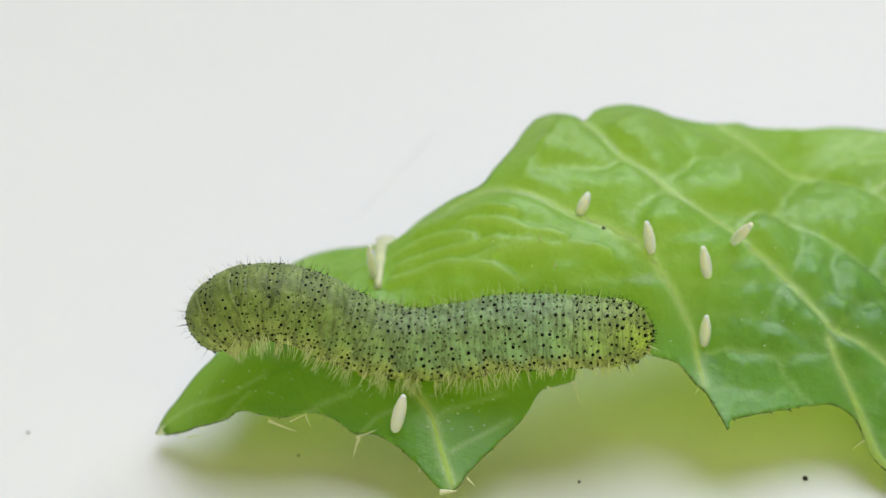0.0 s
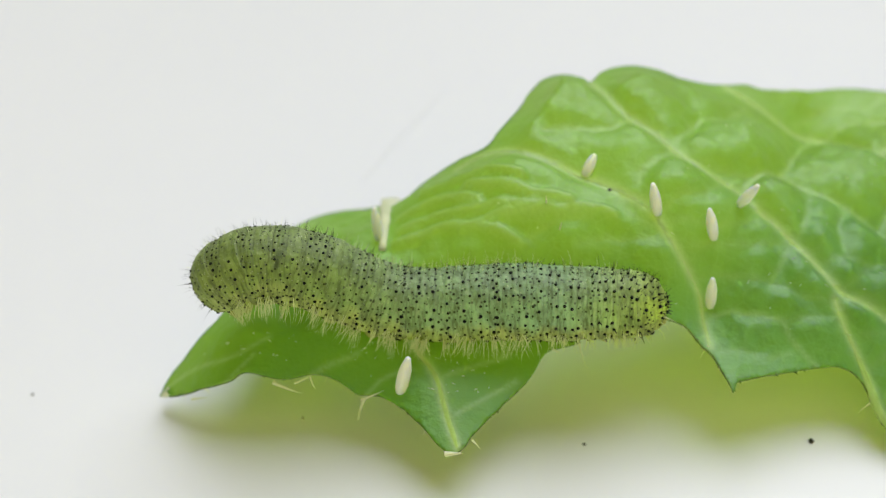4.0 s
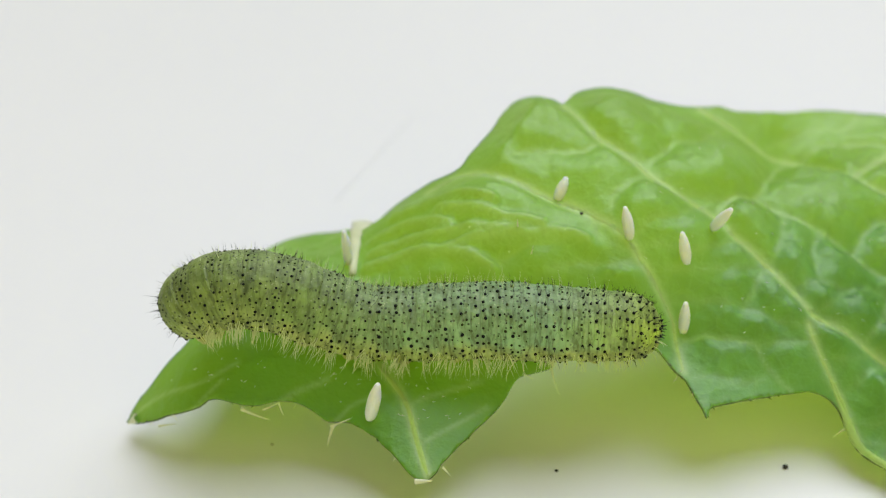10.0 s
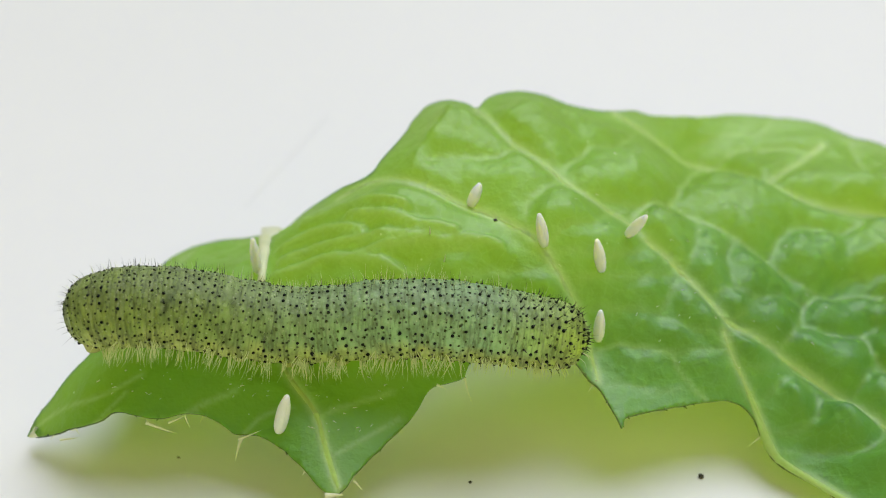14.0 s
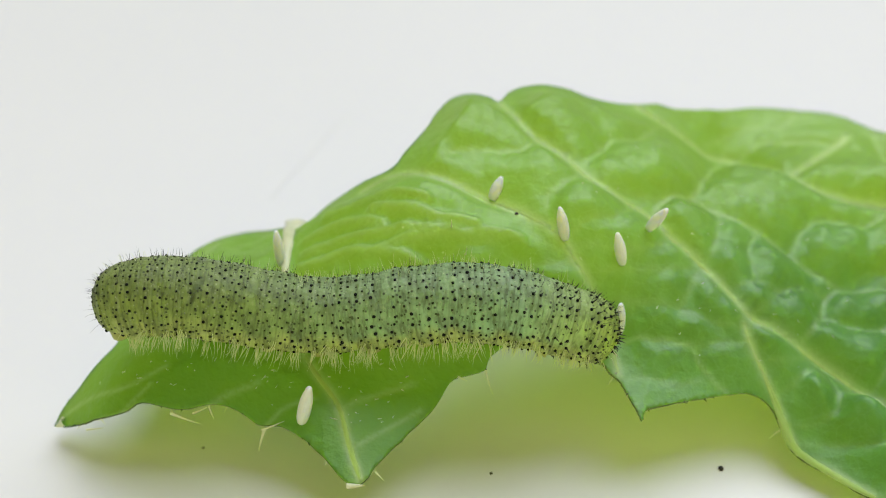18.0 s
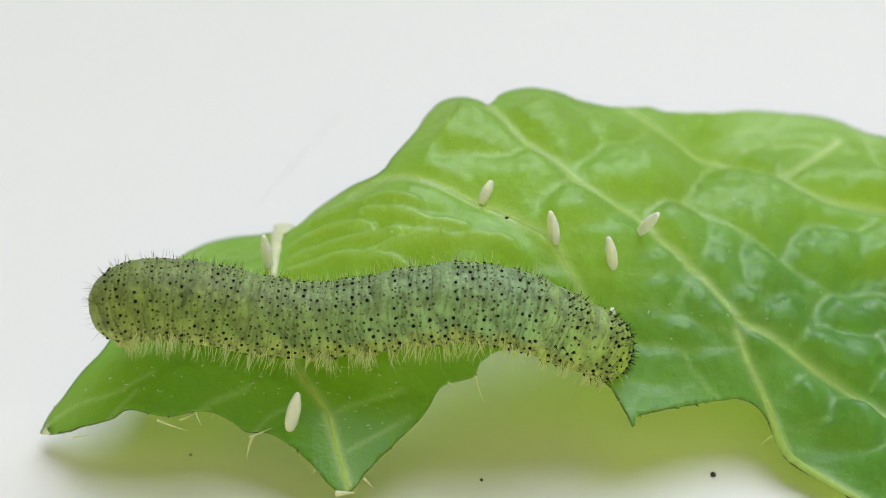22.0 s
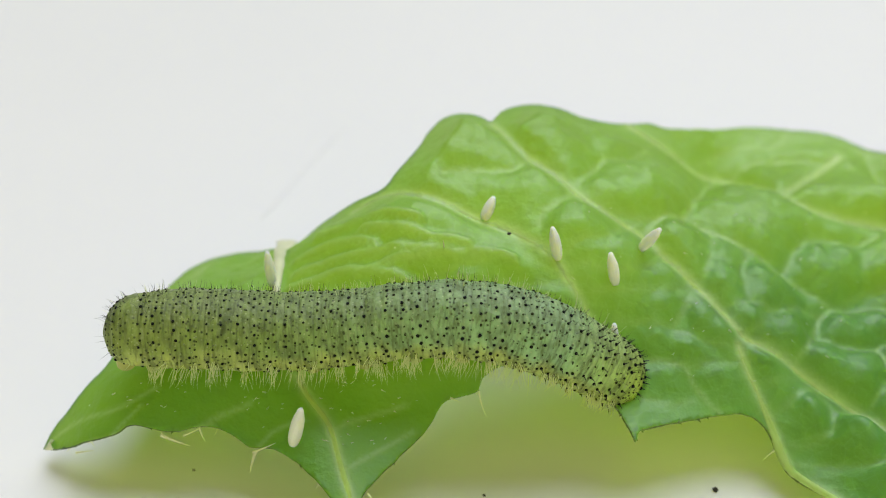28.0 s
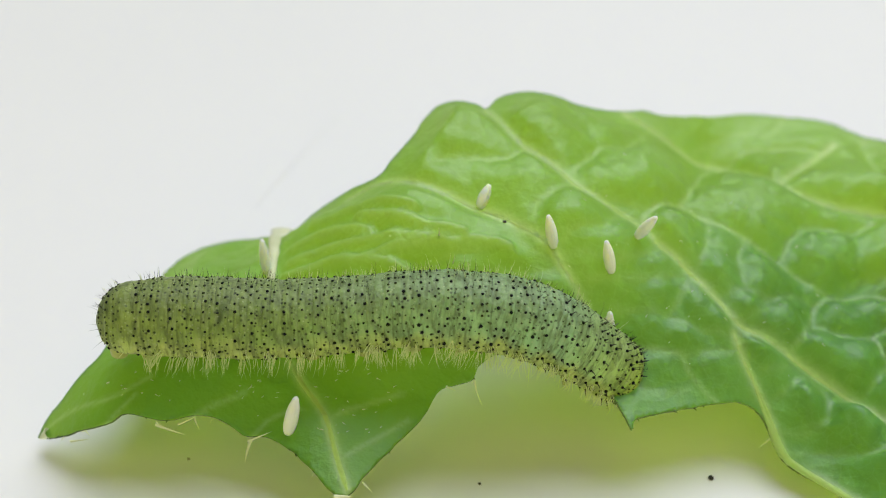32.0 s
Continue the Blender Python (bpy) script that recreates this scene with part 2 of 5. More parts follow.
BLADE = leaf_material("leaf_tissue", (0.050, 0.19, 0.050), (0.075, 0.27, 0.074), (0.12, 0.35, 0.11),
                      (0.45, 0.86, 0.05), (0.55, 0.91, 0.07), 0.45, share=0.48, straight_share=0.62, forward=(0.70, 1.0, 0.02), coat=0.9)
UNDERSIDE = cuticle_material()
CUT = plain("eaten_leaf_edge", (0.02, 0.05, 0.01), (0.20, 0.30, 0.07), 900, 0.6)
VEIN = leaf_material("leaf_vein", (0.44, 0.67, 0.15), (0.51, 0.72, 0.20), (0.59, 0.77, 0.27),
                     (0.85, 0.96, 0.48), (0.92, 0.98, 0.60), 0.6, share=0.5, coat=0.2, straight_share=0.0)
PALE_RIB = plain("pale_rib", (0.55, 0.60, 0.33), (0.68, 0.71, 0.45), 1200, 0.45, 0.3, subsurface=0.3)
BRISTLE = hair_material("leaf_bristle", (0.90, 0.92, 0.68), 0.3)
CARD = sheet_material()
FILL_WALL = plain("ochre_fill_wall", (0.80, 0.74, 0.19), (0.84, 0.78, 0.23), 4, 0.8)
EGG = plain("egg_shell", (0.89, 0.93, 0.84), (0.94, 0.96, 0.91), 3000, 0.45, subsurface=0.9)
SKIN = skin_material()
WART = plain("black_wart", (0.004, 0.006, 0.006), (0.012, 0.015, 0.014), 9000, 0.8, Specular_IOR_Level=0.15)
SPECKLE = plain("dark_speckle", (0.02, 0.026, 0.012), (0.055, 0.068, 0.028), 7000, 0.8, Specular_IOR_Level=0.15)
DARK_HAIR = hair_material("dark_hair", (0.03, 0.035, 0.02), 0.1)
PALE_HAIR = hair_material("pale_hair", (0.88, 0.93, 0.56), 0.45)
SPECK = plain("dark_grain", (0.012, 0.012, 0.01), (0.04, 0.035, 0.025), 8000, 0.7, 0.5)
DUST = plain("pale_dust", (0.20, 0.20, 0.17), (0.32, 0.31, 0.27), 6000, 0.8)
FAINT = plain("grey_fibre", (0.78, 0.79, 0.79), (0.83, 0.84, 0.84), 500, 0.6)
FOOT = plain("proleg_skin", (0.40, 0.43, 0.10), (0.50, 0.52, 0.16), 1800, 0.5, 0.3, subsurface=0.15)


# ---- mesh helpers ----
def link_mesh(name, verts, faces, material, parent=None, smooth=True):
    """One mesh object from vertices in millimetres."""
    me = bpy.data.meshes.new(name)
    me.from_pydata([(x * MM, y * MM, z * MM) for x, y, z in verts], [], faces)
    me.materials.append(material)
    me.polygons.foreach_set("use_smooth", [smooth] * len(me.polygons))
    ob = new(name, me)
    if parent:
        ob.parent = parent
    return ob


def part(name, bm, material, parent, label=""):
    me = bpy.data.meshes.new(name)
    bm.to_mesh(me)
    bm.free()
    me.materials.append(material)
    me.polygons.foreach_set("use_smooth", [True] * len(me.polygons))
    ob = new(name, me)
    ob.parent = parent
    return tagged(ob, label)


def store(ob, name, values):
    a = ob.data.attributes.new(name, "FLOAT", "POINT")
    a.data.foreach_set("value", np.asarray(values, dtype=np.float32))


def smooth_line(points, step):
    """Catmull-Rom line through the points, in even steps."""
    p = np.array(points, float)
    q = np.vstack([2 * p[0] - p[1], p, 2 * p[-1] - p[-2]])
    out = []
    for i in range(1, len(q) - 2):
        n = max(1, int(np.linalg.norm(q[i + 1] - q[i]) / step))
        for k in range(n):
            t = k / n
            out.append(0.5 * (2 * q[i] + (q[i + 1] - q[i - 1]) * t + (2 * q[i - 1] - 5 * q[i] + 4 * q[i + 1] - q[i + 2]) * t * t
                              + (3 * q[i] - q[i - 1] - 3 * q[i + 1] + q[i + 2]) * t ** 3))
    out.append(p[-1])
    return np.array(out)


def spike(verts, faces, base, tip, radius, bend=(0, 0, 0), sides=4, rings=4):
    """Adds a tapered, slightly bent bristle to the lists."""
    base, tip, bend = Vector(base), Vector(tip), Vector(bend)
    axis = (tip - base).normalized()
    u = axis.orthogonal().normalized()
    v = axis.cross(u)
    start = len(verts)
    for k in range(rings):
        t = k / rings
        c = base.lerp(tip, t) + bend * (4 * t * (1 - t))
        r = radius * (1 - t) ** 0.8
        for s in range(sides):
            a = 2 * math.pi * s / sides
            verts.append(c + (u * math.cos(a) + v * math.sin(a)) * r)
    verts.append(tip)
    for k in range(rings - 1):
        for s in range(sides):
            a, b = start + k * sides + s, start + k * sides + (s + 1) % sides
            faces.append((a, b, b + sides, a + sides))
    top = len(verts) - 1
    for s in range(sides):
        faces.append((start + (rings - 1) * sides + s, start + (rings - 1) * sides + (s + 1) % sides, top))


def tube(line, radii, sides=8):
    """Vertices and faces of a closed tube along a line."""
    verts, faces = [], []
    n = len(line)
    for i, c in enumerate(line):
        ahead = Vector(line[min(i + 1, n - 1)]) - Vector(line[max(i - 1, 0)])
        side = ahead.cross(Vector((0, 0, 1))).normalized()
        up = side.cross(ahead).normalized()
        for s in range(sides):
            a = 2 * math.pi * s / sides
            verts.append(Vector(c) + (side * math.cos(a) + up * math.sin(a)) * radii[i])
    for i in range(n - 1):
        for s in range(sides):
            a, b = i * sides + s, i * sides + (s + 1) % sides
            faces.append((a, b, b + sides, a + sides))
    faces.append(tuple(range(sides))[::-1])
    faces.append(tuple((n - 1) * sides + s for s in range(sides)))
    return verts, faces


# ---- the white card under everything ----
def build_card():
    bm = bmesh.new()
    bmesh.ops.create_cube(bm, size=1.0)
    for v in bm.verts:
        v.co = (v.co.x * 0.36, v.co.y * 0.36 + 0.02, -0.0015 + v.co.z * 0.003)
    bmesh.ops.bevel(bm, geom=bm.edges[:], offset=0.0006, segments=2, affect="EDGES")
    me = bpy.data.meshes.new("floor")
    bm.to_mesh(me)
    bm.free()
    me.materials.append(CARD)
    tagged(new("floor", me), "smooth white card lying under the leaf", "card", kind="structure")
    bm = bmesh.new()
    bmesh.ops.create_grid(bm, x_segments=1, y_segments=1, size=60)
    me = bpy.data.meshes.new("ground")
    bm.to_mesh(me)
    bm.free()
    me.materials.append(CARD)
    tagged(new("ground", me), "plain pale floor far below the card", "floor", kind="structure").location.z = -0.75
    # added wall behind the camera, never in view: blocks front sky, bounces yellow fill
    bm = bmesh.new()
    bmesh.ops.create_cube(bm, size=1.0)
    for v in bm.verts:
        v.co = (v.co.x * 6.0, v.co.y * 0.12 - 0.60, v.co.z * 3.2 + 0.85)
    me = bpy.data.meshes.new("unseen_fill_wall")
    bm.to_mesh(me)
    bm.free()
    me.materials.append(FILL_WALL)
    tagged(new("unseen_fill_wall", me), "unseen ochre wall added to block the front sky and bounce yellow fill", "wall", kind="structure")


build_card()

# ---- the leaf: plan outline and heights in millimetres ----
HEIGHTS = [(-10.32, -3.51, 0.44), (-2.13, -6.44, 1.43), (-4.60, -4.74, 1.65), (-8.71, -2.21, 2.11), (-5.54, -3.23, 2.95), (1.12, -3.37, 2.52), (-3.56, -4.82, 1.98), (5.07, -4.87, 2.19), (9.24, -4.82, 0.75), (10.85, -6.28, 0.77), (8.29, -2.20, 3.01), (4.09, -3.31, 2.76), (4.66, -2.48, 2.98), (4.68, -1.47, 4.49), (3.21, -1.17, 5.04), (1.33, 0.06, 5.37), (5.45, -0.45, 4.77), (8.41, 4.82, 3.04), (9.95, 3.08, 3.75), (1.59, 3.18, 6.08)]
HEIGHTS += [(2.88, 5.12, 5.53), (12.83, 5.78, 3.22), (7.84, 5.96, 4.11), (0.12, 4.49, 5.47), (-1.41, 1.46, 5.25), (-7.12, 2.21, 1.78), (-4.26, 2.57, 2.41), (-3.30, -1.29, 3.83), (10.90, 0.41, 3.34), (0.11, 0.27, 5.73), (0.25, -1.04, 5.42), (15.28, -2.04, 2.05), (13.32, -7.02, 1.46), (16.29, 1.78, 2.40), (-2.65, -3.16, 2.67), (-9.22, -2.61, 1.78), (-8.37, -1.30, 2.19), (-5.82, 3.00, 1.79), (-3.22, 2.15, 3.50), (-0.43, 2.98, 5.57), (-9.32, -4.13, 1.21), (-7.72, -4.32, 2.17), (-6.04, -4.37, 2.15)]
BACK_MARGIN = [(-10.33, -3.49), (-10.05, -3.09), (-9.68, -2.94), (-9.22, -2.61), (-8.72, -2.16), (-8.37, -1.30), (-7.98, -0.06), (-7.55, 1.24), (-7.12, 2.22), (-6.54, 2.79), (-5.82, 3.00), (-4.99, 2.82), (-4.62, 2.71), (-3.80, 2.08), (-3.22, 2.15), (-2.21, 1.81), (-1.41, 1.52), (-0.96, 2.11), (-0.43, 2.98), (-0.12, 3.84), (0.28, 4.50), (0.84, 4.52), (1.35, 4.08), (1.61, 3.80), (1.96, 4.54), (2.72, 5.17), (3.54, 5.23), (4.34, 5.00), (5.19, 5.15), (6.25, 5.64), (6.95, 5.72), (8.03, 6.05), (9.51, 6.62), (10.92, 6.74), (12.13, 6.67), (13.08, 6.20)]
RIGHT_MARGIN = [(14.18, 5.80), (15.62, 4.43), (16.49, 0.70), (16.09, -2.41), (14.69, -5.40), (13.12, -7.30), (11.96, -7.28)]
FRONT_MARGIN = [(10.85, -6.29), (10.05, -5.41), (9.24, -4.85), (8.93, -4.50), (8.62, -3.93), (7.99, -3.73), (6.76, -4.01), (5.85, -4.33), (5.19, -4.62), (5.07, -4.93), (4.89, -4.47), (4.60, -3.86), (4.37, -3.63), (4.09, -3.33), (3.88, -3.18), (3.30, -3.11), (2.43, -3.01), (1.70, -3.03), (1.24, -3.22), (1.15, -3.41), (0.69, -3.56), (0.25, -3.72), (-0.18, -4.36), (-0.89, -5.11), (-1.58, -5.85), (-1.83, -6.27), (-2.13, -6.46), (-2.48, -6.26), (-3.14, -5.56), (-3.66, -5.11), (-4.18, -4.76), (-4.70, -4.63), (-5.32, -4.38), (-6.04, -4.37), (-6.53, -4.51), (-7.01, -4.49), (-7.72, -4.32), (-8.17, -4.43), (-9.32, -4.13), (-9.80, -3.88)]
BUMPS = [(6.00, 1.96, 0.85, 0.42), (10.92, 0.52, 0.75, 0.4), (10.10, -2.87, 0.7, 0.35), (8.81, -2.57, 0.5, 0.25), (6.71, -2.55, 0.35, 0.12), (5.40, -1.55, 0.9, 0.3), (1.27, -1.34, 0.7, 0.35), (11.17, -3.91, 0.6, 0.35), (3.03, 2.28, 0.8, 0.35), (0.73, 2.45, 0.9, 0.35), (2.71, 3.65, 1.5, 0.34), (0.51, 3.27, 0.7, 0.4), (4.77, 4.16, 0.8, 0.25), (8.72, 5.68, 1.2, 0.25), (8.57, 0.85, 0.8, 0.25), (6.74, 0.07, 0.5, 0.25), (3.91, -0.73, 0.6, 0.25), (2.65, 0.66, 0.7, 0.2), (-0.63, -0.13, 1.0, 0.2), (9.89, 1.14, 0.7, 0.22), (7.71, -1.02, 0.8, 0.28), (11.61, -2.21, 0.7, 0.3), (-8.43, -3.89, 1.0, 0.2), (8.59, -1.45, 0.5, 0.2), (12.34, 3.54, 0.7, 0.2)]
MAIN_VEINS = [
    [(1.61, 3.65), (2.33, 2.26), (3.29, 1.41), (4.14, 0.59), (4.89, 0.34), (5.72, 0.04), (6.08, -0.25), (6.81, -0.75), (7.52, -1.48), (8.08, -2.09), (8.30, -2.19), (9.14, -2.33), (10.18, -2.73), (11.55, -3.51), (12.43, -4.39)],
    [(7.94, -2.32), (8.18, -2.90), (8.68, -3.61), (9.02, -4.25), (9.25, -4.77), (10.06, -5.32), (10.89, -6.20)],
    [(5.71, 5.26), (6.71, 4.94), (7.74, 4.59), (8.41, 4.81), (9.21, 4.24), (9.95, 3.09), (10.98, 2.68), (12.62, 2.69), (14.14, 2.52)],
    [(9.95, 3.09), (10.82, 4.20), (12.10, 5.57)],
    [(-2.18, 1.30), (-1.25, 1.10), (-0.19, 0.49), (0.70, 0.14), (1.59, -0.13), (2.60, -0.73), (3.16, -1.19), (3.45, -1.56), (3.90, -1.98), (4.36, -2.41), (4.42, -2.85), (4.57, -3.58)],
    [(-3.55, -3.05), (-3.25, -3.56), (-2.66, -4.37), (-2.34, -5.39), (-2.03, -6.30)]]
FINE_VEINS = [
    [(8.29, 4.66), (7.53, 2.86), (7.00, 1.58), (6.83, 1.32), (6.19, 0.93), (5.64, 0.25)],
    [(6.83, 1.32), (7.70, 0.96), (8.60, 0.61), (9.49, 0.18), (10.24, -0.17), (10.93, -0.39), (11.86, -0.07), (12.94, -0.03)],
    [(4.41, -2.73), (5.15, -2.69), (5.72, -2.80), (6.52, -2.90), (6.72, -3.27), (7.07, -3.61), (7.36, -3.78)],
    [(9.51, -2.31), (9.85, -2.00), (10.15, -1.38), (10.48, -0.70), (10.93, -0.39)],
    [(11.95, -1.42), (12.22, -2.16), (12.46, -2.62)]]
TIP_VEINS = [
    [(-10.02, -3.43), (-9.20, -3.55), (-8.21, -3.81), (-7.06, -3.51)],
    [(-8.19, -4.44), (-7.75, -4.12), (-7.47, -3.89)],
    [(-6.05, -4.46), (-5.50, -4.12), (-4.67, -3.76)],
    [(-4.64, -4.87), (-4.08, -4.39), (-3.23, -4.21)],
    [(-2.58, -4.52), (-1.81, -4.16), (-0.67, -3.83)],
    [(-2.27, -5.53), (-1.51, -5.07), (-0.53, -4.44)]]
THREAD_VEINS = [
    [(-3.78, -1.03), (-3.18, -0.97), (-2.59, -0.96), (-1.84, -1.20), (-1.11, -1.49), (-0.38, -1.79)],
    [(-3.65, -0.60), (-2.75, -0.57), (-1.85, -0.79), (-0.96, -0.96), (-0.24, -1.11), (0.34, -1.16)],
    [(-1.99, -1.21), (-1.25, -1.21), (-0.38, -1.23), (0.48, -1.21), (1.35, -1.07), (2.07, -1.21)],
    [(-3.68, -0.07), (-2.92, -0.02), (-2.16, -0.32), (-1.55, -0.66)],
    [(-3.10, 0.51), (-2.18, 0.35), (-1.27, -0.00), (-0.38, -0.43)],
    [(-1.86, -0.13), (-0.97, -0.50), (-0.09, -0.87), (0.92, -0.96)]]
FRONT_CREASES = [
    [(3.96, -2.19), (4.86, -2.03), (5.60, -2.06), (6.19, -2.06), (6.92, -2.28), (7.89, -2.40)],
    [(6.86, -0.87), (6.75, -1.30), (6.19, -2.06)],
    [(6.52, -2.90), (7.34, -2.74), (7.94, -2.74)],
    [(4.49, -3.81), (5.23, -3.64), (5.95, -3.77), (6.70, -3.60)],
    [(3.08, -1.38), (3.66, -1.29), (4.40, -1.27), (4.85, -1.23), (5.48, -0.89), (6.14, -0.30)],
    [(3.38, -1.09), (3.75, -0.81), (4.43, -0.55), (5.19, 0.39)],
    [(4.10, -1.68), (4.85, -1.54), (5.61, -1.40), (6.86, -0.87)],
    [(-0.38, -1.75), (0.05, -1.50), (0.77, -1.30), (1.49, -1.18)],
    [(2.10, -0.34), (2.37, -0.97), (2.94, -1.37), (3.44, -1.46)],
    [(1.05, -1.81), (1.78, -1.66), (2.64, -1.72), (3.59, -1.64)]]
SIDE_CREASES = [
    [(9.49, 0.18), (10.05, 1.19), (10.70, 1.66), (11.70, 1.73), (12.63, 2.13)],
    [(10.93, -0.39), (11.95, 0.41), (13.06, 0.57)],
    [(10.15, -1.38), (10.84, -1.55), (11.46, -1.61), (11.95, -1.42), (12.48, -1.08)],
    [(11.38, -3.28), (11.75, -2.78), (12.21, -2.24)],
    [(8.16, -3.00), (8.85, -2.96), (9.64, -2.66), (10.25, -2.65)],
    [(8.66, -3.62), (9.29, -3.29), (9.94, -2.75)],
    [(9.28, -4.51), (9.79, -4.56), (10.49, -4.67), (11.15, -4.90), (11.72, -4.82), (12.04, -4.16), (11.95, -3.84)],
    [(9.94, -2.75), (10.34, -3.34), (11.38, -3.28)],
    [(9.01, -4.12), (9.83, -4.14), (10.44, -3.85), (10.34, -3.34)]]
BACK_CREASES = [
    [(13.09, 5.92), (13.03, 4.99), (13.21, 4.29)],
    [(3.89, 1.31), (3.45, 0.45), (2.84, 0.08), (2.74, -0.59)],
    [(3.89, 1.31), (4.69, 2.54), (5.59, 3.25), (6.48, 5.14)],
    [(2.64, 2.08), (2.16, 1.43), (1.11, 1.34), (0.21, 1.25)],
    [(4.67, 0.56), (5.61, 0.70), (6.19, 0.93)],
    [(7.58, -1.46), (8.37, -1.19), (8.99, -1.20), (9.83, -0.77), (10.48, -0.70)],
    [(8.05, -2.14), (8.63, -1.72), (8.99, -1.20)],
    [(7.58, 0.68), (7.31, -0.29), (7.01, -0.99)],
    [(8.60, 0.61), (8.25, -0.23), (8.37, -1.19)],
    [(7.79, 4.96), (9.00, 5.83), (10.22, 5.96), (10.87, 6.88)],
    [(8.72, 4.68), (9.45, 5.23), (10.64, 5.36), (11.80, 5.25)]]
CREASES = FRONT_CREASES + SIDE_CREASES + BACK_CREASES
FINE_VEINS = FINE_VEINS + TIP_VEINS
BRISTLES = [
    ((-6.91, -4.57, 2.05), (-6.15, -4.62, 1.69), 0.03),
    ((-5.95, -4.38, 2.10), (-5.84, -4.43, 1.66), 0.02),
    ((-4.52, -4.74, 1.65), (-4.73, -4.79, 0.83), 0.032),
    ((0.42, -3.61, 2.41), (0.69, -3.66, 2.27), 0.02),
    ((1.15, -3.43, 2.47), (1.39, -3.48, 1.53), 0.022),
    ((-9.23, -4.32, 1.16), (-8.69, -4.37, 1.30), 0.02),
    ((-2.34, -6.46, 1.41), (-1.87, -6.51, 1.50), 0.05),
    ((-1.65, -6.08, 1.53), (-1.43, -6.13, 1.23), 0.022),
    ((-4.60, -4.76, 1.63), (-3.96, -4.81, 2.03), 0.022),
    ((0.25, -1.15, 5.31), (0.24, -1.20, 5.69), 0.02),
    ((0.61, -1.59, 4.82), (0.65, -1.64, 5.14), 0.015),
    ((-6.34, -4.55, 2.02), (-5.84, -4.60, 2.36), 0.02),
    ((4.51, -3.59, 2.53), (4.33, -3.64, 2.13), 0.018),
    ((8.87, -4.25, 1.17), (8.55, -4.30, 0.80), 0.018),
    ((-9.97, -3.65, 0.76), (-10.25, -3.67, 0.57), 0.11)]
RIB_EDGE = [(8.33, -3.11, 2.25), (8.74, -3.92, 1.45), (9.12, -4.61, 0.88), (9.42, -4.86, 0.72), (9.99, -5.34, 0.66), (10.52, -5.89, 0.69), (10.91, -6.29, 0.79)]
EGGS = [
    ((-3.56, -4.80, 1.96), (-3.27, -4.75, 3.24), 0.185),
    ((1.32, 0.05, 5.37), (1.60, 0.35, 5.93), 0.155),
    ((3.21, -1.17, 5.01), (3.01, -1.07, 6.03), 0.155),
    ((4.71, -1.48, 4.44), (4.50, -1.38, 5.45), 0.155),
    ((5.45, -0.44, 4.76), (5.85, -0.89, 5.80), 0.155),
    ((4.63, -2.52, 2.95), (4.64, -2.37, 3.92), 0.155),
    ((-4.29, -0.63, 3.78), (-4.40, -0.38, 4.81), 0.145)]
STUB = ((-4.16, -1.13), (-4.19, 2.47))

H_AT = np.array(HEIGHTS)


def plate(r):
    return np.where(r > 1e-9, r * r * np.log(np.maximum(r, 1e-9)), 0)


def ground_height(p):
    """Smooth lie of the leaf, without its blisters."""
    r = np.linalg.norm(p[:, None, :] - H_AT[None, :, :2], axis=2)
    return plate(r) @ H_W[:len(H_AT)] + H_W[-3] + p @ H_W[-2:]


def vein_distance(p, lines):
    """Distance of each point to the nearest of the lines."""
    d = np.full(len(p), 9.0)
    for line in lines:
        q = smooth_line(line, 0.3)
        lo, hi = q.min(0) - 2.5, q.max(0) + 2.5
        near = np.nonzero(((p > lo) & (p < hi)).all(1))[0]
        if not len(near):
            continue
        a, b = q[:-1], q[1:]
        ab = b - a
        t = (((p[near, None] - a) * ab).sum(2) / (ab * ab).sum(1)).clip(0, 1)
        d[near] = np.minimum(d[near], np.linalg.norm(p[near, None] - (a + t[..., None] * ab), axis=2).min(1))
    return d


def scatter_blisters():
    """Small rounded swellings spread between the veins."""
    rng = np.random.RandomState(11)
    spots = rng.uniform((-10, -6, 0.22, 0), (17, 8.5, 0.6, 3.14), (5200, 4))
    away = vein_distance(spots[:, :2], MAIN_VEINS + FINE_VEINS + CREASES)
    kept = []
    for s, d in zip(spots, away):
        if d > s[2] * 0.5 and all((s[0] - k[0]) ** 2 + (s[1] - k[1]) ** 2 > (0.72 * (s[2] + k[2])) ** 2 for k in kept):
            kept.append(s)
    return np.array(kept)


BLISTERS = scatter_blisters()


def leaf_rim():
    rim = smooth_line(BACK_MARGIN + RIGHT_MARGIN + FRONT_MARGIN + BACK_MARGIN[:1], 0.085)[:-1]
    return rim + np.array([[noise.noise(Vector((x * 3, y * 3, 0.5))) * 0.03, noise.noise(Vector((x * 3, y * 3, 9.5))) * 0.03] for x, y in rim])


RIM = leaf_rim()


def rim_distance(p):
    d = np.full(len(p), 99.0)
    for q in RIM[::2]:
        d = np.minimum(d, (p[:, 0] - q[0]) ** 2 + (p[:, 1] - q[1]) ** 2)
    return np.sqrt(d)


def step_up(x, start, end):
    t = ((x - start) / (end - start)).clip(0, 1)
    return t * t * (3 - 2 * t)


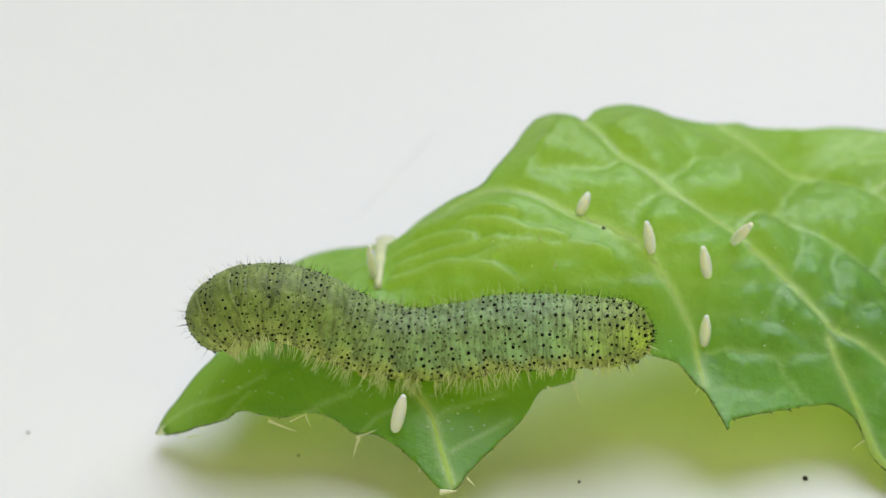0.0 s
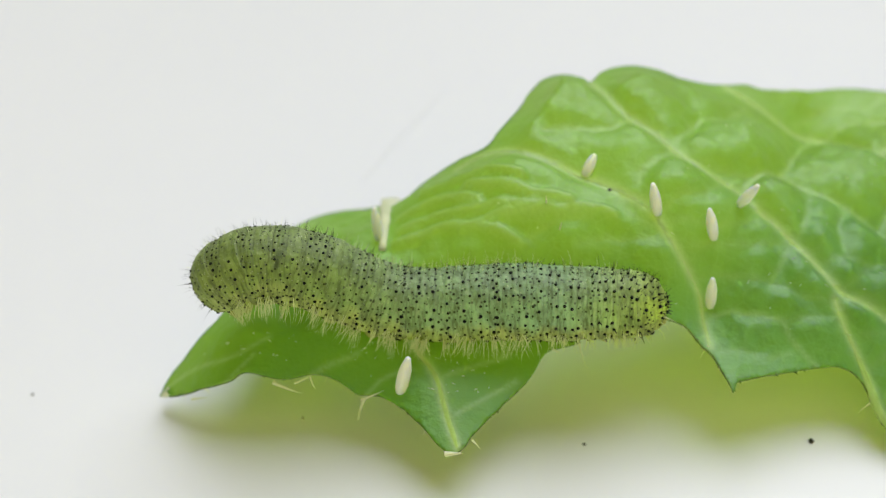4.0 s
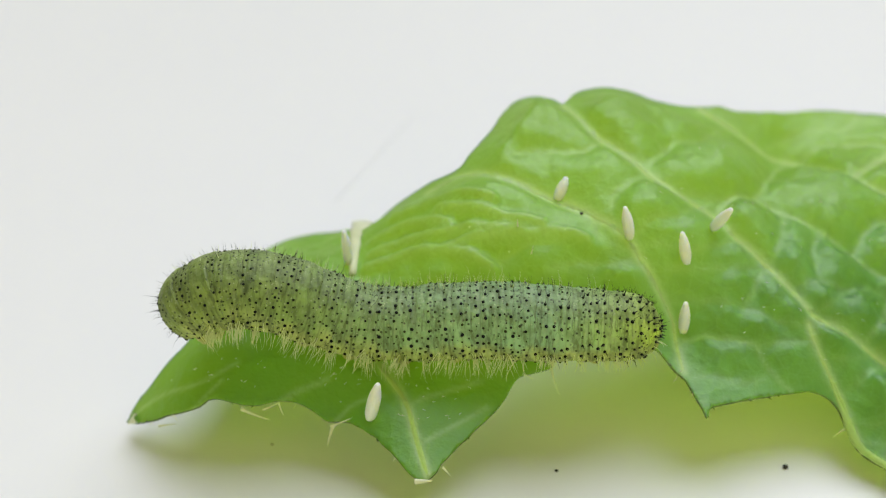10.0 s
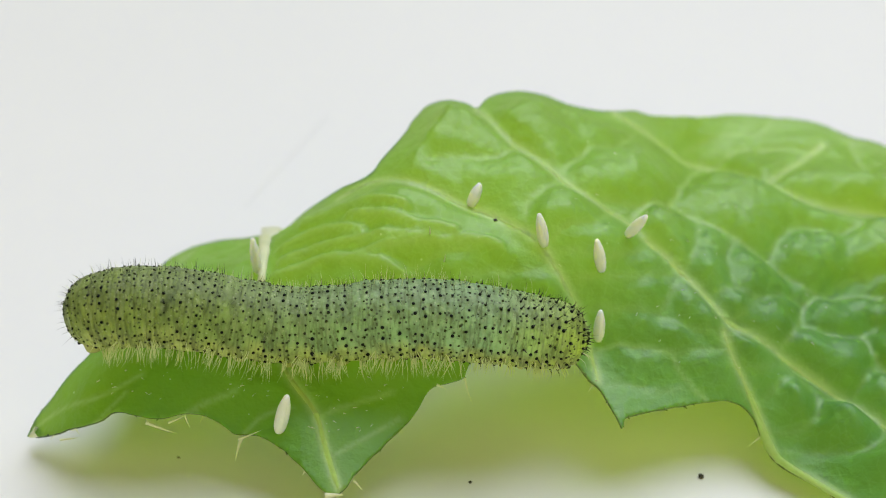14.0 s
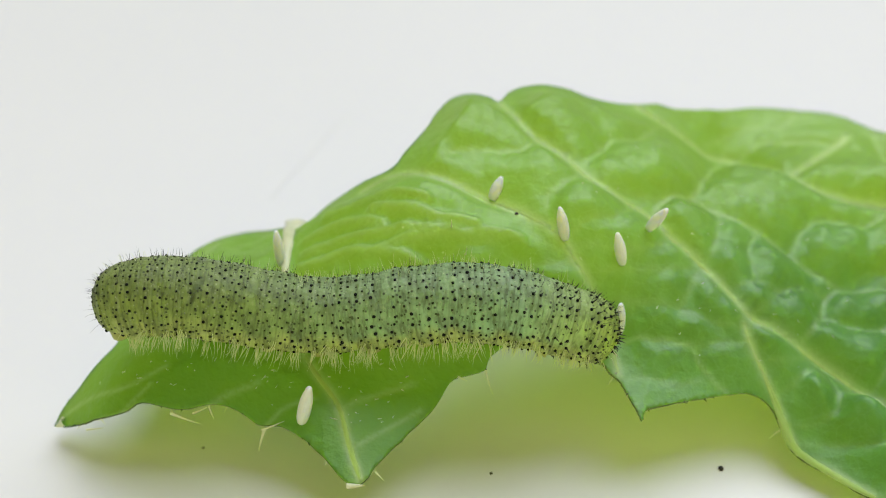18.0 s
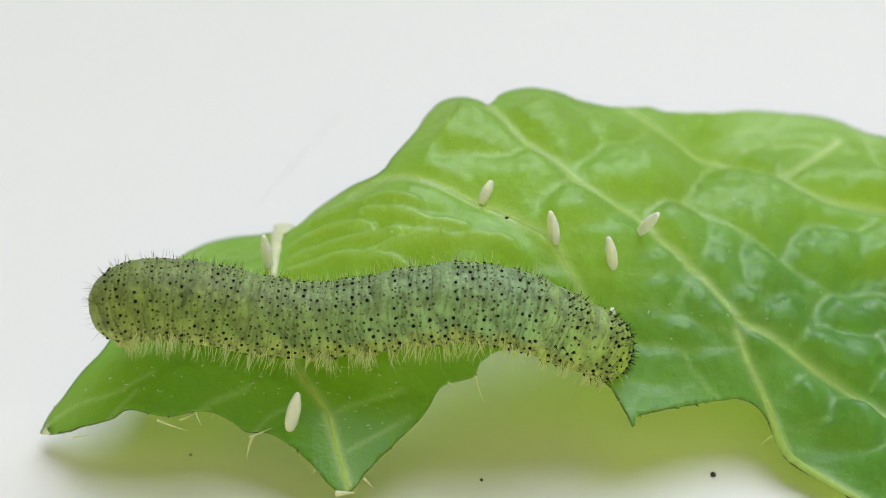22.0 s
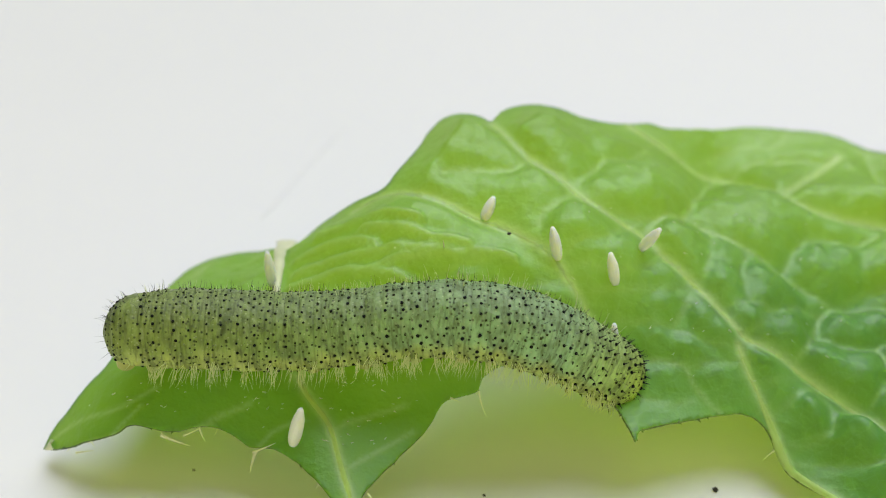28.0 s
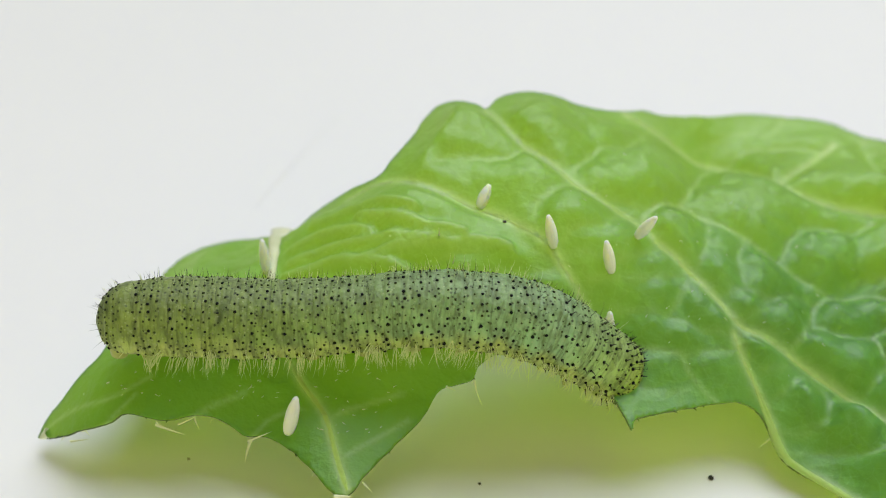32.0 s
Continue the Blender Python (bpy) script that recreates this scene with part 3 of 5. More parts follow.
def swell_grid(step=0.1, reach=0.75):
    """Height of a skin blown up between the veins and creases, on an even grid."""
    xs, ys = np.arange(-11.5, 18, step), np.arange(-8, 9.5, step)
    gx, gy = np.meshgrid(xs, ys)
    p = np.c_[gx.ravel(), gy.ravel()]
    d = np.minimum(vein_distance(p, MAIN_VEINS) - 0.03, vein_distance(p, FINE_VEINS + CREASES)).reshape(gx.shape)
    free = np.clip(d / 0.09, 0, 1)
    h = np.zeros_like(gx)
    pull = 4 + (step / reach) ** 2
    for _ in range(500):
        ring = np.zeros_like(h)
        ring[1:] += h[:-1]
        ring[:-1] += h[1:]
        ring[:, 1:] += h[:, :-1]
        ring[:, :-1] += h[:, 1:]
        h = free * (ring + step * step) / pull
    h = 1.08 * h ** 0.56
    for _ in range(5):
        h[1:-1, 1:-1] = (4 * h[1:-1, 1:-1] + h[:-2, 1:-1] + h[2:, 1:-1] + h[1:-1, :-2] + h[1:-1, 2:]) / 8
    return xs[0], ys[0], step, h


SWELL = swell_grid()


def swell(p):
    x0, y0, step, h = SWELL
    u, v = ((p[:, 0] - x0) / step).clip(0, h.shape[1] - 1.01), ((p[:, 1] - y0) / step).clip(0, h.shape[0] - 1.01)
    i, j = u.astype(int), v.astype(int)
    a, b = u - i, v - j
    return h[j, i] * (1 - a) * (1 - b) + h[j, i + 1] * a * (1 - b) + h[j + 1, i] * (1 - a) * b + h[j + 1, i + 1] * a * b


def blisters(p):
    """Pillows between the veins, small swellings on them, thread veins standing up."""
    x, y = p[:, 0], p[:, 1]
    main, fine = vein_distance(p, MAIN_VEINS), vein_distance(p, FINE_VEINS)
    crease, thread = vein_distance(p, CREASES), vein_distance(p, THREAD_VEINS)
    edge = rim_distance(p)
    # strong quilting on the far half, calm tissue round the eaten tip and under the animal
    quilted = np.maximum(0.14 + 0.50 * step_up(y, -2.5, -1.6), 0.14 + 0.86 * step_up(x - 0.45 * y, 1.2, 4.6))
    quilted *= (1 - 0.45 * step_up(y, 3.2, 5.0)) * (1 + 0.4 * step_up(x - y, 8.0, 12.0))
    pillow = 1.05 * swell(p)
    small = np.zeros(len(p))
    for bx, by, r, turn in BLISTERS:
        near = np.nonzero((abs(x - bx) < 2.4 * r) & (abs(y - by) < 2.4 * r))[0]
        if len(near):
            dx, dy = x[near] - bx, y[near] - by
            u, v = dx * math.cos(turn) + dy * math.sin(turn), dy * math.cos(turn) - dx * math.sin(turn)
            small[near] += 0.24 * r * np.exp(-((u / r) ** 2 + (v / (0.75 * r)) ** 2) ** 1.2)
    domes = np.zeros(len(p))
    for bx, by, r, h in BUMPS:
        domes += 0.6 * h * np.exp(-(((x - bx) / r) ** 2 + ((y - by) / (r * 1.25)) ** 2))
    wave = np.array([noise.noise(Vector((a * 0.9, b * 0.9, 3.1))) * 0.09 + noise.noise(Vector((a * 2.0, b * 2.0, 7.7))) * 0.05
                     + noise.noise(Vector((a * 6.5, b * 6.5, 1.3))) * 0.014 for a, b in p])
    rim_calm = np.minimum(1, 0.05 + (edge / 1.2) ** 2)
    off_vein = 1 - np.exp(-(main / 0.4) ** 2)
    z = rim_calm * quilted * (pillow + small * off_vein) + domes * np.minimum(1, 0.2 + 0.5 * edge) * off_vein * (0.3 + 0.7 * quilted)
    z += wave * rim_calm * off_vein + 0.23 * np.exp(-(thread / 0.13) ** 2) * np.minimum(1, edge)
    return z, main, fine, crease, thread, edge


def solve_heights():
    n = len(H_AT)
    k = plate(np.linalg.norm(H_AT[:, None, :2] - H_AT[None, :, :2], axis=2)) + 0.05 * np.eye(n)
    q = np.c_[np.ones(n), H_AT[:, :2]]
    return np.linalg.solve(np.block([[k, q], [q.T, np.zeros((3, 3))]]), np.r_[H_AT[:, 2] - blisters(H_AT[:, :2])[0], 0, 0, 0])


H_W = solve_heights()


def leaf_heights(p):
    p = np.asarray(p, float)
    return ground_height(p) + blisters(p)[0]


def leaf_height(x, y):
    return float(leaf_heights([(x, y)])[0])


RIDGE = ((-1.5, -0.10), (-1.2, -0.03), (-0.9, 0.03), (-0.6, 0.10), (-0.3, 0.17), (0.0, 0.20), (0.3, 0.17), (0.6, 0.10), (0.9, 0.03), (1.2, -0.03), (1.5, -0.10))


def ridge(line, heights, radii):
    """Low rounded ridge along a line on the leaf, its flanks running into the blade."""
    verts, faces = [], []
    n, m = len(line), len(RIDGE)
    for i, ((x, y), h, r) in enumerate(zip(line, heights, radii)):
        ahead = Vector(line[min(i + 1, n - 1)]) - Vector(line[max(i - 1, 0)])
        side = Vector((ahead.y, -ahead.x)).normalized()
        across = [ground_height(np.array([[x + side.x * r * s, y + side.y * r * s]]))[0] for s in (-1, 1)]
        for s, up in RIDGE:
            tilt = (across[1] - across[0]) / 2 * s
            verts.append((x + side.x * r * s, y + side.y * r * s, h + tilt + r * up))
    for i in range(n - 1):
        for s in range(m - 1):
            a = i * m + s
            faces.append((a, a + m, a + m + 1, a + 1))
    return verts, faces


def build_leaf():
    from mathutils import geometry
    rng = random.Random(4)
    rim = RIM
    n = len(rim)
    xs, ys = np.arange(-11, 17.6, 0.085), np.arange(-7.2, 9.2, 0.085)
    gx, gy = np.meshgrid(xs, ys)
    grid = np.c_[gx.ravel(), gy.ravel()] + np.random.RandomState(2).uniform(-0.015, 0.015, (gx.size, 2))
    inside = np.zeros(len(grid), bool)
    for i in range(n):
        (x0, y0), (x1, y1) = rim[i], rim[(i + 1) % n]
        cross = (y0 > grid[:, 1]) != (y1 > grid[:, 1])
        if y1 != y0:
            inside ^= cross & (grid[:, 0] < (x1 - x0) * (grid[:, 1] - y0) / (y1 - y0) + x0)
    grid = grid[inside]
    grid = grid[rim_distance(grid) > 0.06]
    pts = np.vstack([rim, grid])
    edges = [(i, (i + 1) % n) for i in range(n)]
    flat, _, tris, _, _, _ = geometry.delaunay_2d_cdt([Vector(p) for p in pts], edges, [], 1, 1e-6)
    keep = [tuple(f) for f in tris]
    p = np.array([(v.x, v.y) for v in flat])
    bump, main, fine, crease, thread, edge = blisters(p)
    z = ground_height(p) + bump
    top = [(x, y, h) for (x, y), h in zip(p, z)]
    e = 0.02
    slope = np.c_[(ground_height(p + [e, 0]) - ground_height(p - [e, 0])) / (2 * e), (ground_height(p + [0, e]) - ground_height(p - [0, e])) / (2 * e)]
    nrm = np.c_[-slope, np.ones(len(p))]
    nrm /= np.linalg.norm(nrm, axis=1)[:, None]
    thick = 0.07 + 0.09 * np.minimum(1, edge / 0.5)
    under = [(x - k * a, y - k * b, h - k * c) for (x, y, h), (a, b, c), k in zip(top, nrm, thick)]
    m = len(top)
    used = {}
    for f in keep:
        for i in range(3):
            used[(f[i], f[(i + 1) % 3])] = 1
    border = [(a, b) for a, b in used if (b, a) not in used]
    faces = keep + [(f[0] + m, f[2] + m, f[1] + m) for f in keep]
    sides = [(b, a, a + m, b + m) for a, b in border]
    leaf = tagged(new("leaf"), "glossy green cabbage leaf with pale veins and an eaten edge", "leaf")
    blade = link_mesh("blade", top + under, faces + sides, BLADE, leaf)
    blade.data.materials.append(CUT)
    blade.data.materials.append(UNDERSIDE)
    index = np.zeros(len(faces) + len(sides), np.int32)
    index[len(faces):] = 1
    index[len(keep):len(faces)] = 2
    blade.data.polygons.foreach_set("material_index", index)
    mask = np.maximum(0.75 * np.exp(-(main / 0.11) ** 2) + 0.10 * np.exp(-(main / 0.3) ** 2), 0.36 * np.exp(-(fine / 0.06) ** 2))
    mask = np.maximum(mask, np.maximum(0.16 * np.exp(-(crease / 0.08) ** 2), 0.30 * np.exp(-(thread / 0.10) ** 2))).clip(0, 1)
    store(blade, "vein", np.r_[mask, mask])
    # shade under the animal put into the blade towards the eaten tip
    tip_shade = 1 / (1 + np.exp((p[:, 1] + 2.4) / 0.4)) / (1 + np.exp((p[:, 0] - 3.2) / 0.5))
    store(blade, "tip_shade", np.r_[tip_shade, tip_shade])
    # raised main veins
    for line, r0, r1 in zip(MAIN_VEINS, (0.10, 0.06, 0.13, 0.06, 0.08, 0.12), (0.06, 0.10, 0.09, 0.03, 0.05, 0.11)):
        q = smooth_line(line, 0.25)
        zz = ground_height(q) + blisters(q)[0]
        rr = np.linspace(r0, r1, len(q))
        rr *= 0.56
        rr[0] *= 0.4
        rr[-1] *= 0.4
        v, f = ridge(q, zz, rr)
        vein = link_mesh("vein", v, f, VEIN, leaf)
        tagged(vein, "pale raised leaf vein")
    # thick pale strip of rib along the torn margin
    q = smooth_line(RIB_EDGE, 0.2)
    rr = np.interp(np.linspace(0, 1, len(q)), [0, 0.28, 0.42, 0.6, 1], [0.02, 0.05, 0.12, 0.10, 0.05])
    v, f = tube([tuple(c) for c in q], rr, 10)
    tagged(link_mesh("rib_strip", v, f, VEIN, leaf), "pale strip of rib along the torn margin")
    # stiff pale bristles along the eaten edge and on the blade
    for base, tip, r in BRISTLES:
        v, f = [], []
        d = Vector(tip) - Vector(base)
        spike(v, f, base, tip, r * 1.5, bend=(0.03 * d.z, 0.02, -0.04 * d.length), sides=6, rings=6)
        link_mesh("bristle", v, f, BRISTLE, leaf)
    roots = [(x, y) for x, y in (rim[rng.randrange(n)] for _ in range(46)) if y < -3 and x < 9.5]
    for (x, y), h in zip(roots, leaf_heights(roots)):
        v, f = [], []
        spike(v, f, (x, y, h - 0.05), (x + rng.uniform(-0.15, 0.15), y - rng.uniform(0.02, 0.2), h - rng.uniform(-0.02, 0.16)), 0.022, sides=4)
        link_mesh("bristle", v, f, BRISTLE, leaf)
    # ragged dark bits along the bitten margin
    bits = [(x, y) for x, y in rim[::3] if y < -2.6 and x < 9 and rng.random() > (0.3 if 4.0 < x < 5.3 else 0.8)]
    v, f = [], []
    for (x, y), h in zip(bits, leaf_heights(bits)):
        size = rng.uniform(0.03, 0.09)
        spike(v, f, (x, y + 0.03, h - 0.02), (x + rng.uniform(-size, size), y - size * 0.8, h + rng.uniform(-0.06, 0.03)), size * 0.45, sides=5, rings=3)
    tagged(link_mesh("ragged_edge", v, f, CUT, leaf), "dark ragged bits along the bitten margin", kind="stuff")
    return leaf


leaf = build_leaf()


# ---- eggs ----
def build_egg(base, top, girth):
    """Spindle-shaped ribbed egg standing on the leaf."""
    base, top = Vector(base), Vector(top)
    length = (top - base).length
    verts, faces = [], []
    rings, sides = 22, 36
    for k in range(rings):
        t = k / (rings - 1)
        r = girth * float(np.interp(t, (0, 0.05, 0.15, 0.3, 0.45, 0.6, 0.75, 0.86, 0.95, 0.985, 1), (0.62, 0.76, 0.92, 1, 1, 0.95, 0.80, 0.60, 0.46, 0.40, 0.26)))
        for s in range(sides):
            a = 2 * math.pi * s / sides
            rib = 1 + 0.045 * math.cos(12 * a) * math.sin(math.pi * t)
            verts.append((r * rib * math.cos(a), r * rib * math.sin(a), t * length))
    for k in range(rings - 1):
        for s in range(sides):
            a, b = k * sides + s, k * sides + (s + 1) % sides
            faces.append((a, b, b + sides, a + sides))
    faces.append(tuple(range(sides))[::-1])
    faces.append(tuple((rings - 1) * sides + s for s in range(sides)))
    ob = link_mesh("butterfly_egg", verts, faces, EGG)
    ob.matrix_world = Matrix.Translation(base * MM) @ (top - base).to_track_quat("Z", "Y").to_matrix().to_4x4()
    return tagged(ob, "cream-white ribbed butterfly egg standing on the leaf", "egg", "eggs on the leaf")


for base, top, girth in EGGS:
    x, y, _ = base
    h = leaf_height(x, y)
    foot = Vector((x, y, h - 0.03))
    build_egg(foot, foot.lerp(Vector((top[0], top[1], top[2] + h - base[2])), 0.93), girth * 0.93)


def build_rib_stub():
    """Thick pale rib of the leaf, widening to a wedge at the back margin."""
    (x, y), (x1, y1) = STUB
    verts, faces = [], []
    rings, sides = 14, 14
    lie = leaf_heights([(x + (x1 - x) * k / (rings - 1), y + (y1 - y) * k / (rings - 1)) for k in range(rings)])
    for k in range(rings):
        t = k / (rings - 1)
        cx, cy = x + (x1 - x) * t, y + (y1 - y) * t
        h = lie[k] + 0.02 + 0.10 * t * t
        wide, tall = 0.10 + 0.24 * t ** 1.2, 0.08 + 0.05 * t
        for s in range(sides):
            a = 2 * math.pi * s / sides
            groove = 1 - 0.12 * abs(math.cos(3 * a)) * t
            verts.append((cx + wide * groove * math.cos(a), cy, h + tall * groove * math.sin(a)))
    for k in range(rings - 1):
        for s in range(sides):
            a, c = k * sides + s, k * sides + (s + 1) % sides
            faces.append((a, a + sides, c + sides, c))
    faces.append(tuple(range(sides)))
    faces.append(tuple((rings - 1) * sides + s for s in range(sides))[::-1])
    tagged(link_mesh("rib_stalk", verts, faces, PALE_RIB, leaf), "pale cream wedge of rib at the back margin")


build_rib_stub()


def build_wax_specks():
    """Fine pale specks and short scratches of wax on the blade."""
    rng = random.Random(77)
    spots = [(rng.uniform(-8.5, -0.3), rng.uniform(-4.9, -3.3)) for _ in range(95)] + [(rng.uniform(3.5, 11.0), rng.uniform(-3.2, 2.5)) for _ in range(55)]
    spots = [(x, y) for x, y in spots if y > -3.3 or y > np.interp(x, (-9, -7, -4, -2.1, 0), (-3.6, -4.1, -4.4, -6.0, -3.6))]
    away = rim_distance(np.array(spots))
    spots = [p for p, d in zip(spots, away) if d > 0.35]
    ends = []
    for x, y in spots:
        along, turn = rng.uniform(0.02, 0.12), rng.uniform(-0.6, 0.9)
        ends.append((x + along * math.cos(turn), y + along * math.sin(turn)))
    v, f = [], []
    for p, q, h, k in zip(spots, ends, leaf_heights(spots), leaf_heights(ends)):
        spike(v, f, (*p, h), (*q, k + 0.004), rng.uniform(0.008, 0.02), sides=5, rings=3)
    tagged(link_mesh("wax_specks", v, f, BRISTLE, leaf), "fine pale specks of wax on the blade", kind="stuff")


build_wax_specks()


# ---- grains of dirt and a fibre on the card ----
def build_grain(x, y, z, r, seed, material=None):
    bm = bmesh.new()
    bmesh.ops.create_icosphere(bm, subdivisions=2, radius=r * MM)
    for v in bm.verts:
        v.co *= 1 + 0.25 * noise.noise(v.co * 12000 + Vector((seed, 0, 0)))
        v.co.z *= 0.7
    me = bpy.data.meshes.new("frass_grain")
    bm.to_mesh(me)
    bm.free()
    me.materials.append(material or SPECK)
    ob = new("frass_grain", me)
    ob.location = (x * MM, y * MM, (z + r * 0.55) * MM)
    return tagged(ob, "tiny dark grain of caterpillar dirt", "grain", "scattered grains")


GRAINS = ((7.35, -4.63, 0.075), (1.30, -4.79, 0.042), (-14.07, -3.07, 0.04))
for i, (x, y, r) in enumerate(GRAINS):
    build_grain(x, y, 0.0, r, i * 3.0)
build_grain(1.96, -0.43, leaf_height(1.96, -0.43) - 0.02, 0.05, 11.0)
build_grain(-6.36, -3.89, 0.0, 0.04, 21.0, DUST)


def build_fibre():
    q = smooth_line([(-5.48, 6.90, 0.018), (-4.83, 8.27, 0.018), (-4.18, 9.64, 0.018), (-3.50, 11.07, 0.018), (-3.01, 12.08, 0.018)], 0.5)
    v, f = tube([tuple(p) for p in q], np.full(len(q), 0.011), 6)
    ob = link_mesh("fibre", v, f, FAINT)
    tagged(ob, "faint thin grey fibre lying on the card", "fibre")


build_fibre()


# ---- the caterpillar ----
BASE = Vector((-2.60, -3.05, 3.26))
SEG_LENGTH = [0.79, 0.73, 0.70, 0.69, 1.09, 1.12, 1.30, 1.41, 1.38, 1.26, 0.95, 0.81, 1.28]
BREAKS = np.cumsum([0] + SEG_LENGTH)
TOTAL = BREAKS[-1]


def body_radius(a):
    """Radius of the body along its length, tail to head."""
    at = np.array([0.10, 0.24, 0.48, 0.86, 1.5, 3.0, 4.1, 5.2, 6.4, 7.8, 9.2, 10.3, 11.1, 11.9, 12.5, 12.95, 13.25, TOTAL])
    r = np.array([0.14, 0.50, 0.76, 0.95, 1.05, 1.06, 1.03, 1.00, 0.98, 1.01, 1.04, 1.05, 1.02, 0.97, 0.93, 0.83, 0.62, 0.12])
    return float(np.interp(a, at, r))


def skin_point(j, a, phi, length):
    """Local point of segment j at distance a along the body, phi round it (0: flank seen by the camera, 90: back)."""
    u = (a - BREAKS[j]) / length
    outside = max(0.0, -u, u - 1)
    r = body_radius(min(max(a, 0), TOTAL))
    r *= 1 - (0.16 if j < 2 else 0.35) * min(outside * length, 0.5) ** 1.5
    creases = 0.011 * math.exp(-((u * length) / 0.08) ** 2) + 0.011 * math.exp(-(((1 - u) * length) / 0.08) ** 2)
    if j == 0:
        creases = 0.011 * math.exp(-(((1 - u) * length) / 0.08) ** 2)
    if j == len(SEG_LENGTH) - 1:
        creases = 0.011 * math.exp(-((u * length) / 0.08) ** 2)
    bent = u + 0.035 * noise.noise(Vector((phi * 1.7, j * 5.1, a)))
    rings = 0.026 * (abs(math.sin(math.pi * 6 * bent)) ** 0.7) * (0.7 + 0.5 * noise.noise(Vector((phi * 2.1, a * 2.7, 4)))) if 0 < u < 1 else 0
    s = math.sin(phi)
    flat = 1.0 - 0.24 * min(1, max(0, (-s - 0.28) / 0.34))
    fold = 0.085 * math.exp(-((math.degrees(phi) + 26) / 11) ** 2) + 0.085 * math.exp(-((math.degrees(phi) - 204) / 9) ** 2)
    lump = 0.02 * noise.noise(Vector((a * 3.1, math.cos(phi) * 2.4, s * 2.4)))
    rr = (r + rings - creases + lump) * flat + fold * (r > 0.5)
    return Vector((a - (BREAKS[j] + length / 2), -math.cos(phi) * rr, s * rr))


def build_segment(j, parent):
    length = SEG_LENGTH[j]
    last = len(SEG_LENGTH) - 1
    rng = random.Random(40 + j)
    ext = max(0.30 * length, 0.5)
    a0 = 0.10 if j == 0 else BREAKS[j] - ext
    a1 = TOTAL if j == last else BREAKS[j + 1] + ext
    rings, sides = 64, 80
    verts, along, flank, fold, dorsal = [], [], [], [], []
    for k in range(rings):
        t = k / (rings - 1)
        if j == 0:
            t = t ** 1.5
        if j == last:
            t = 1 - (1 - t) ** 1.5
        a = a0 + (a1 - a0) * t
        u = (a - BREAKS[j]) / length
        for s in range(sides):
            phi = 2 * math.pi * s / sides - math.pi / 2
            verts.append(skin_point(j, a, phi, length))
            along.append(min(max(a / TOTAL, 0), 1))
            deg = math.degrees(phi)
            deg = deg if deg <= 90 else 180 - deg
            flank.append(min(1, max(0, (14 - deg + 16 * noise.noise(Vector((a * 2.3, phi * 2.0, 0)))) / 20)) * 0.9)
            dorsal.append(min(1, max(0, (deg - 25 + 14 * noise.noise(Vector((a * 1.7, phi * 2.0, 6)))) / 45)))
            # painted groove shade where segments meet and between the rings
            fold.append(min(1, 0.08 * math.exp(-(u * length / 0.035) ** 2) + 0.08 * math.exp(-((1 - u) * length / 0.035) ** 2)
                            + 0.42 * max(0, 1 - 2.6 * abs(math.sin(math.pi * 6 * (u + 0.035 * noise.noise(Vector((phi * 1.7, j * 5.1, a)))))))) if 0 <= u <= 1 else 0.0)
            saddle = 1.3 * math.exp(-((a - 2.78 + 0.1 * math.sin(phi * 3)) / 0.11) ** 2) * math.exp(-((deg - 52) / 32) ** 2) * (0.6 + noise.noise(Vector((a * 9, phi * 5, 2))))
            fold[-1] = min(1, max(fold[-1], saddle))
    faces = []
    for k in range(rings - 1):
        for s in range(sides):
            a, b = k * sides + s, k * sides + (s + 1) % sides
            faces.append((a, a + sides, b + sides, b))
    faces.append(tuple(range(sides)))
    faces.append(tuple((rings - 1) * sides + s for s in range(sides))[::-1])
    name = "head" if j == last else "tail_segment" if j == 0 else "body_segment"
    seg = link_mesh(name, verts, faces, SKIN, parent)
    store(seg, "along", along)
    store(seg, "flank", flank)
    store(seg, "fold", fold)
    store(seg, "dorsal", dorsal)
    add_warts(j, seg, rng)
    add_hairs(j, seg, rng)
    add_legs(j, seg, rng)
    return seg


def outward(j, a, phi):
    length = SEG_LENGTH[j]
    p = skin_point(j, a, phi, length)
    dr = (body_radius(min(a + 0.05, TOTAL)) - body_radius(max(a - 0.05, 0))) / 0.1
    return p, Vector((-dr, -math.cos(phi), math.sin(phi))).normalized()


def wart_shape():
    bm = bmesh.new()
    bmesh.ops.create_icosphere(bm, subdivisions=1, radius=MM)
    me = bpy.data.meshes.new("wart")
    bm.to_mesh(me)
    bm.free()
    me.materials.append(WART)
    me.polygons.foreach_set("use_smooth", [True] * len(me.polygons))
    return me


WART_MESH = wart_shape()


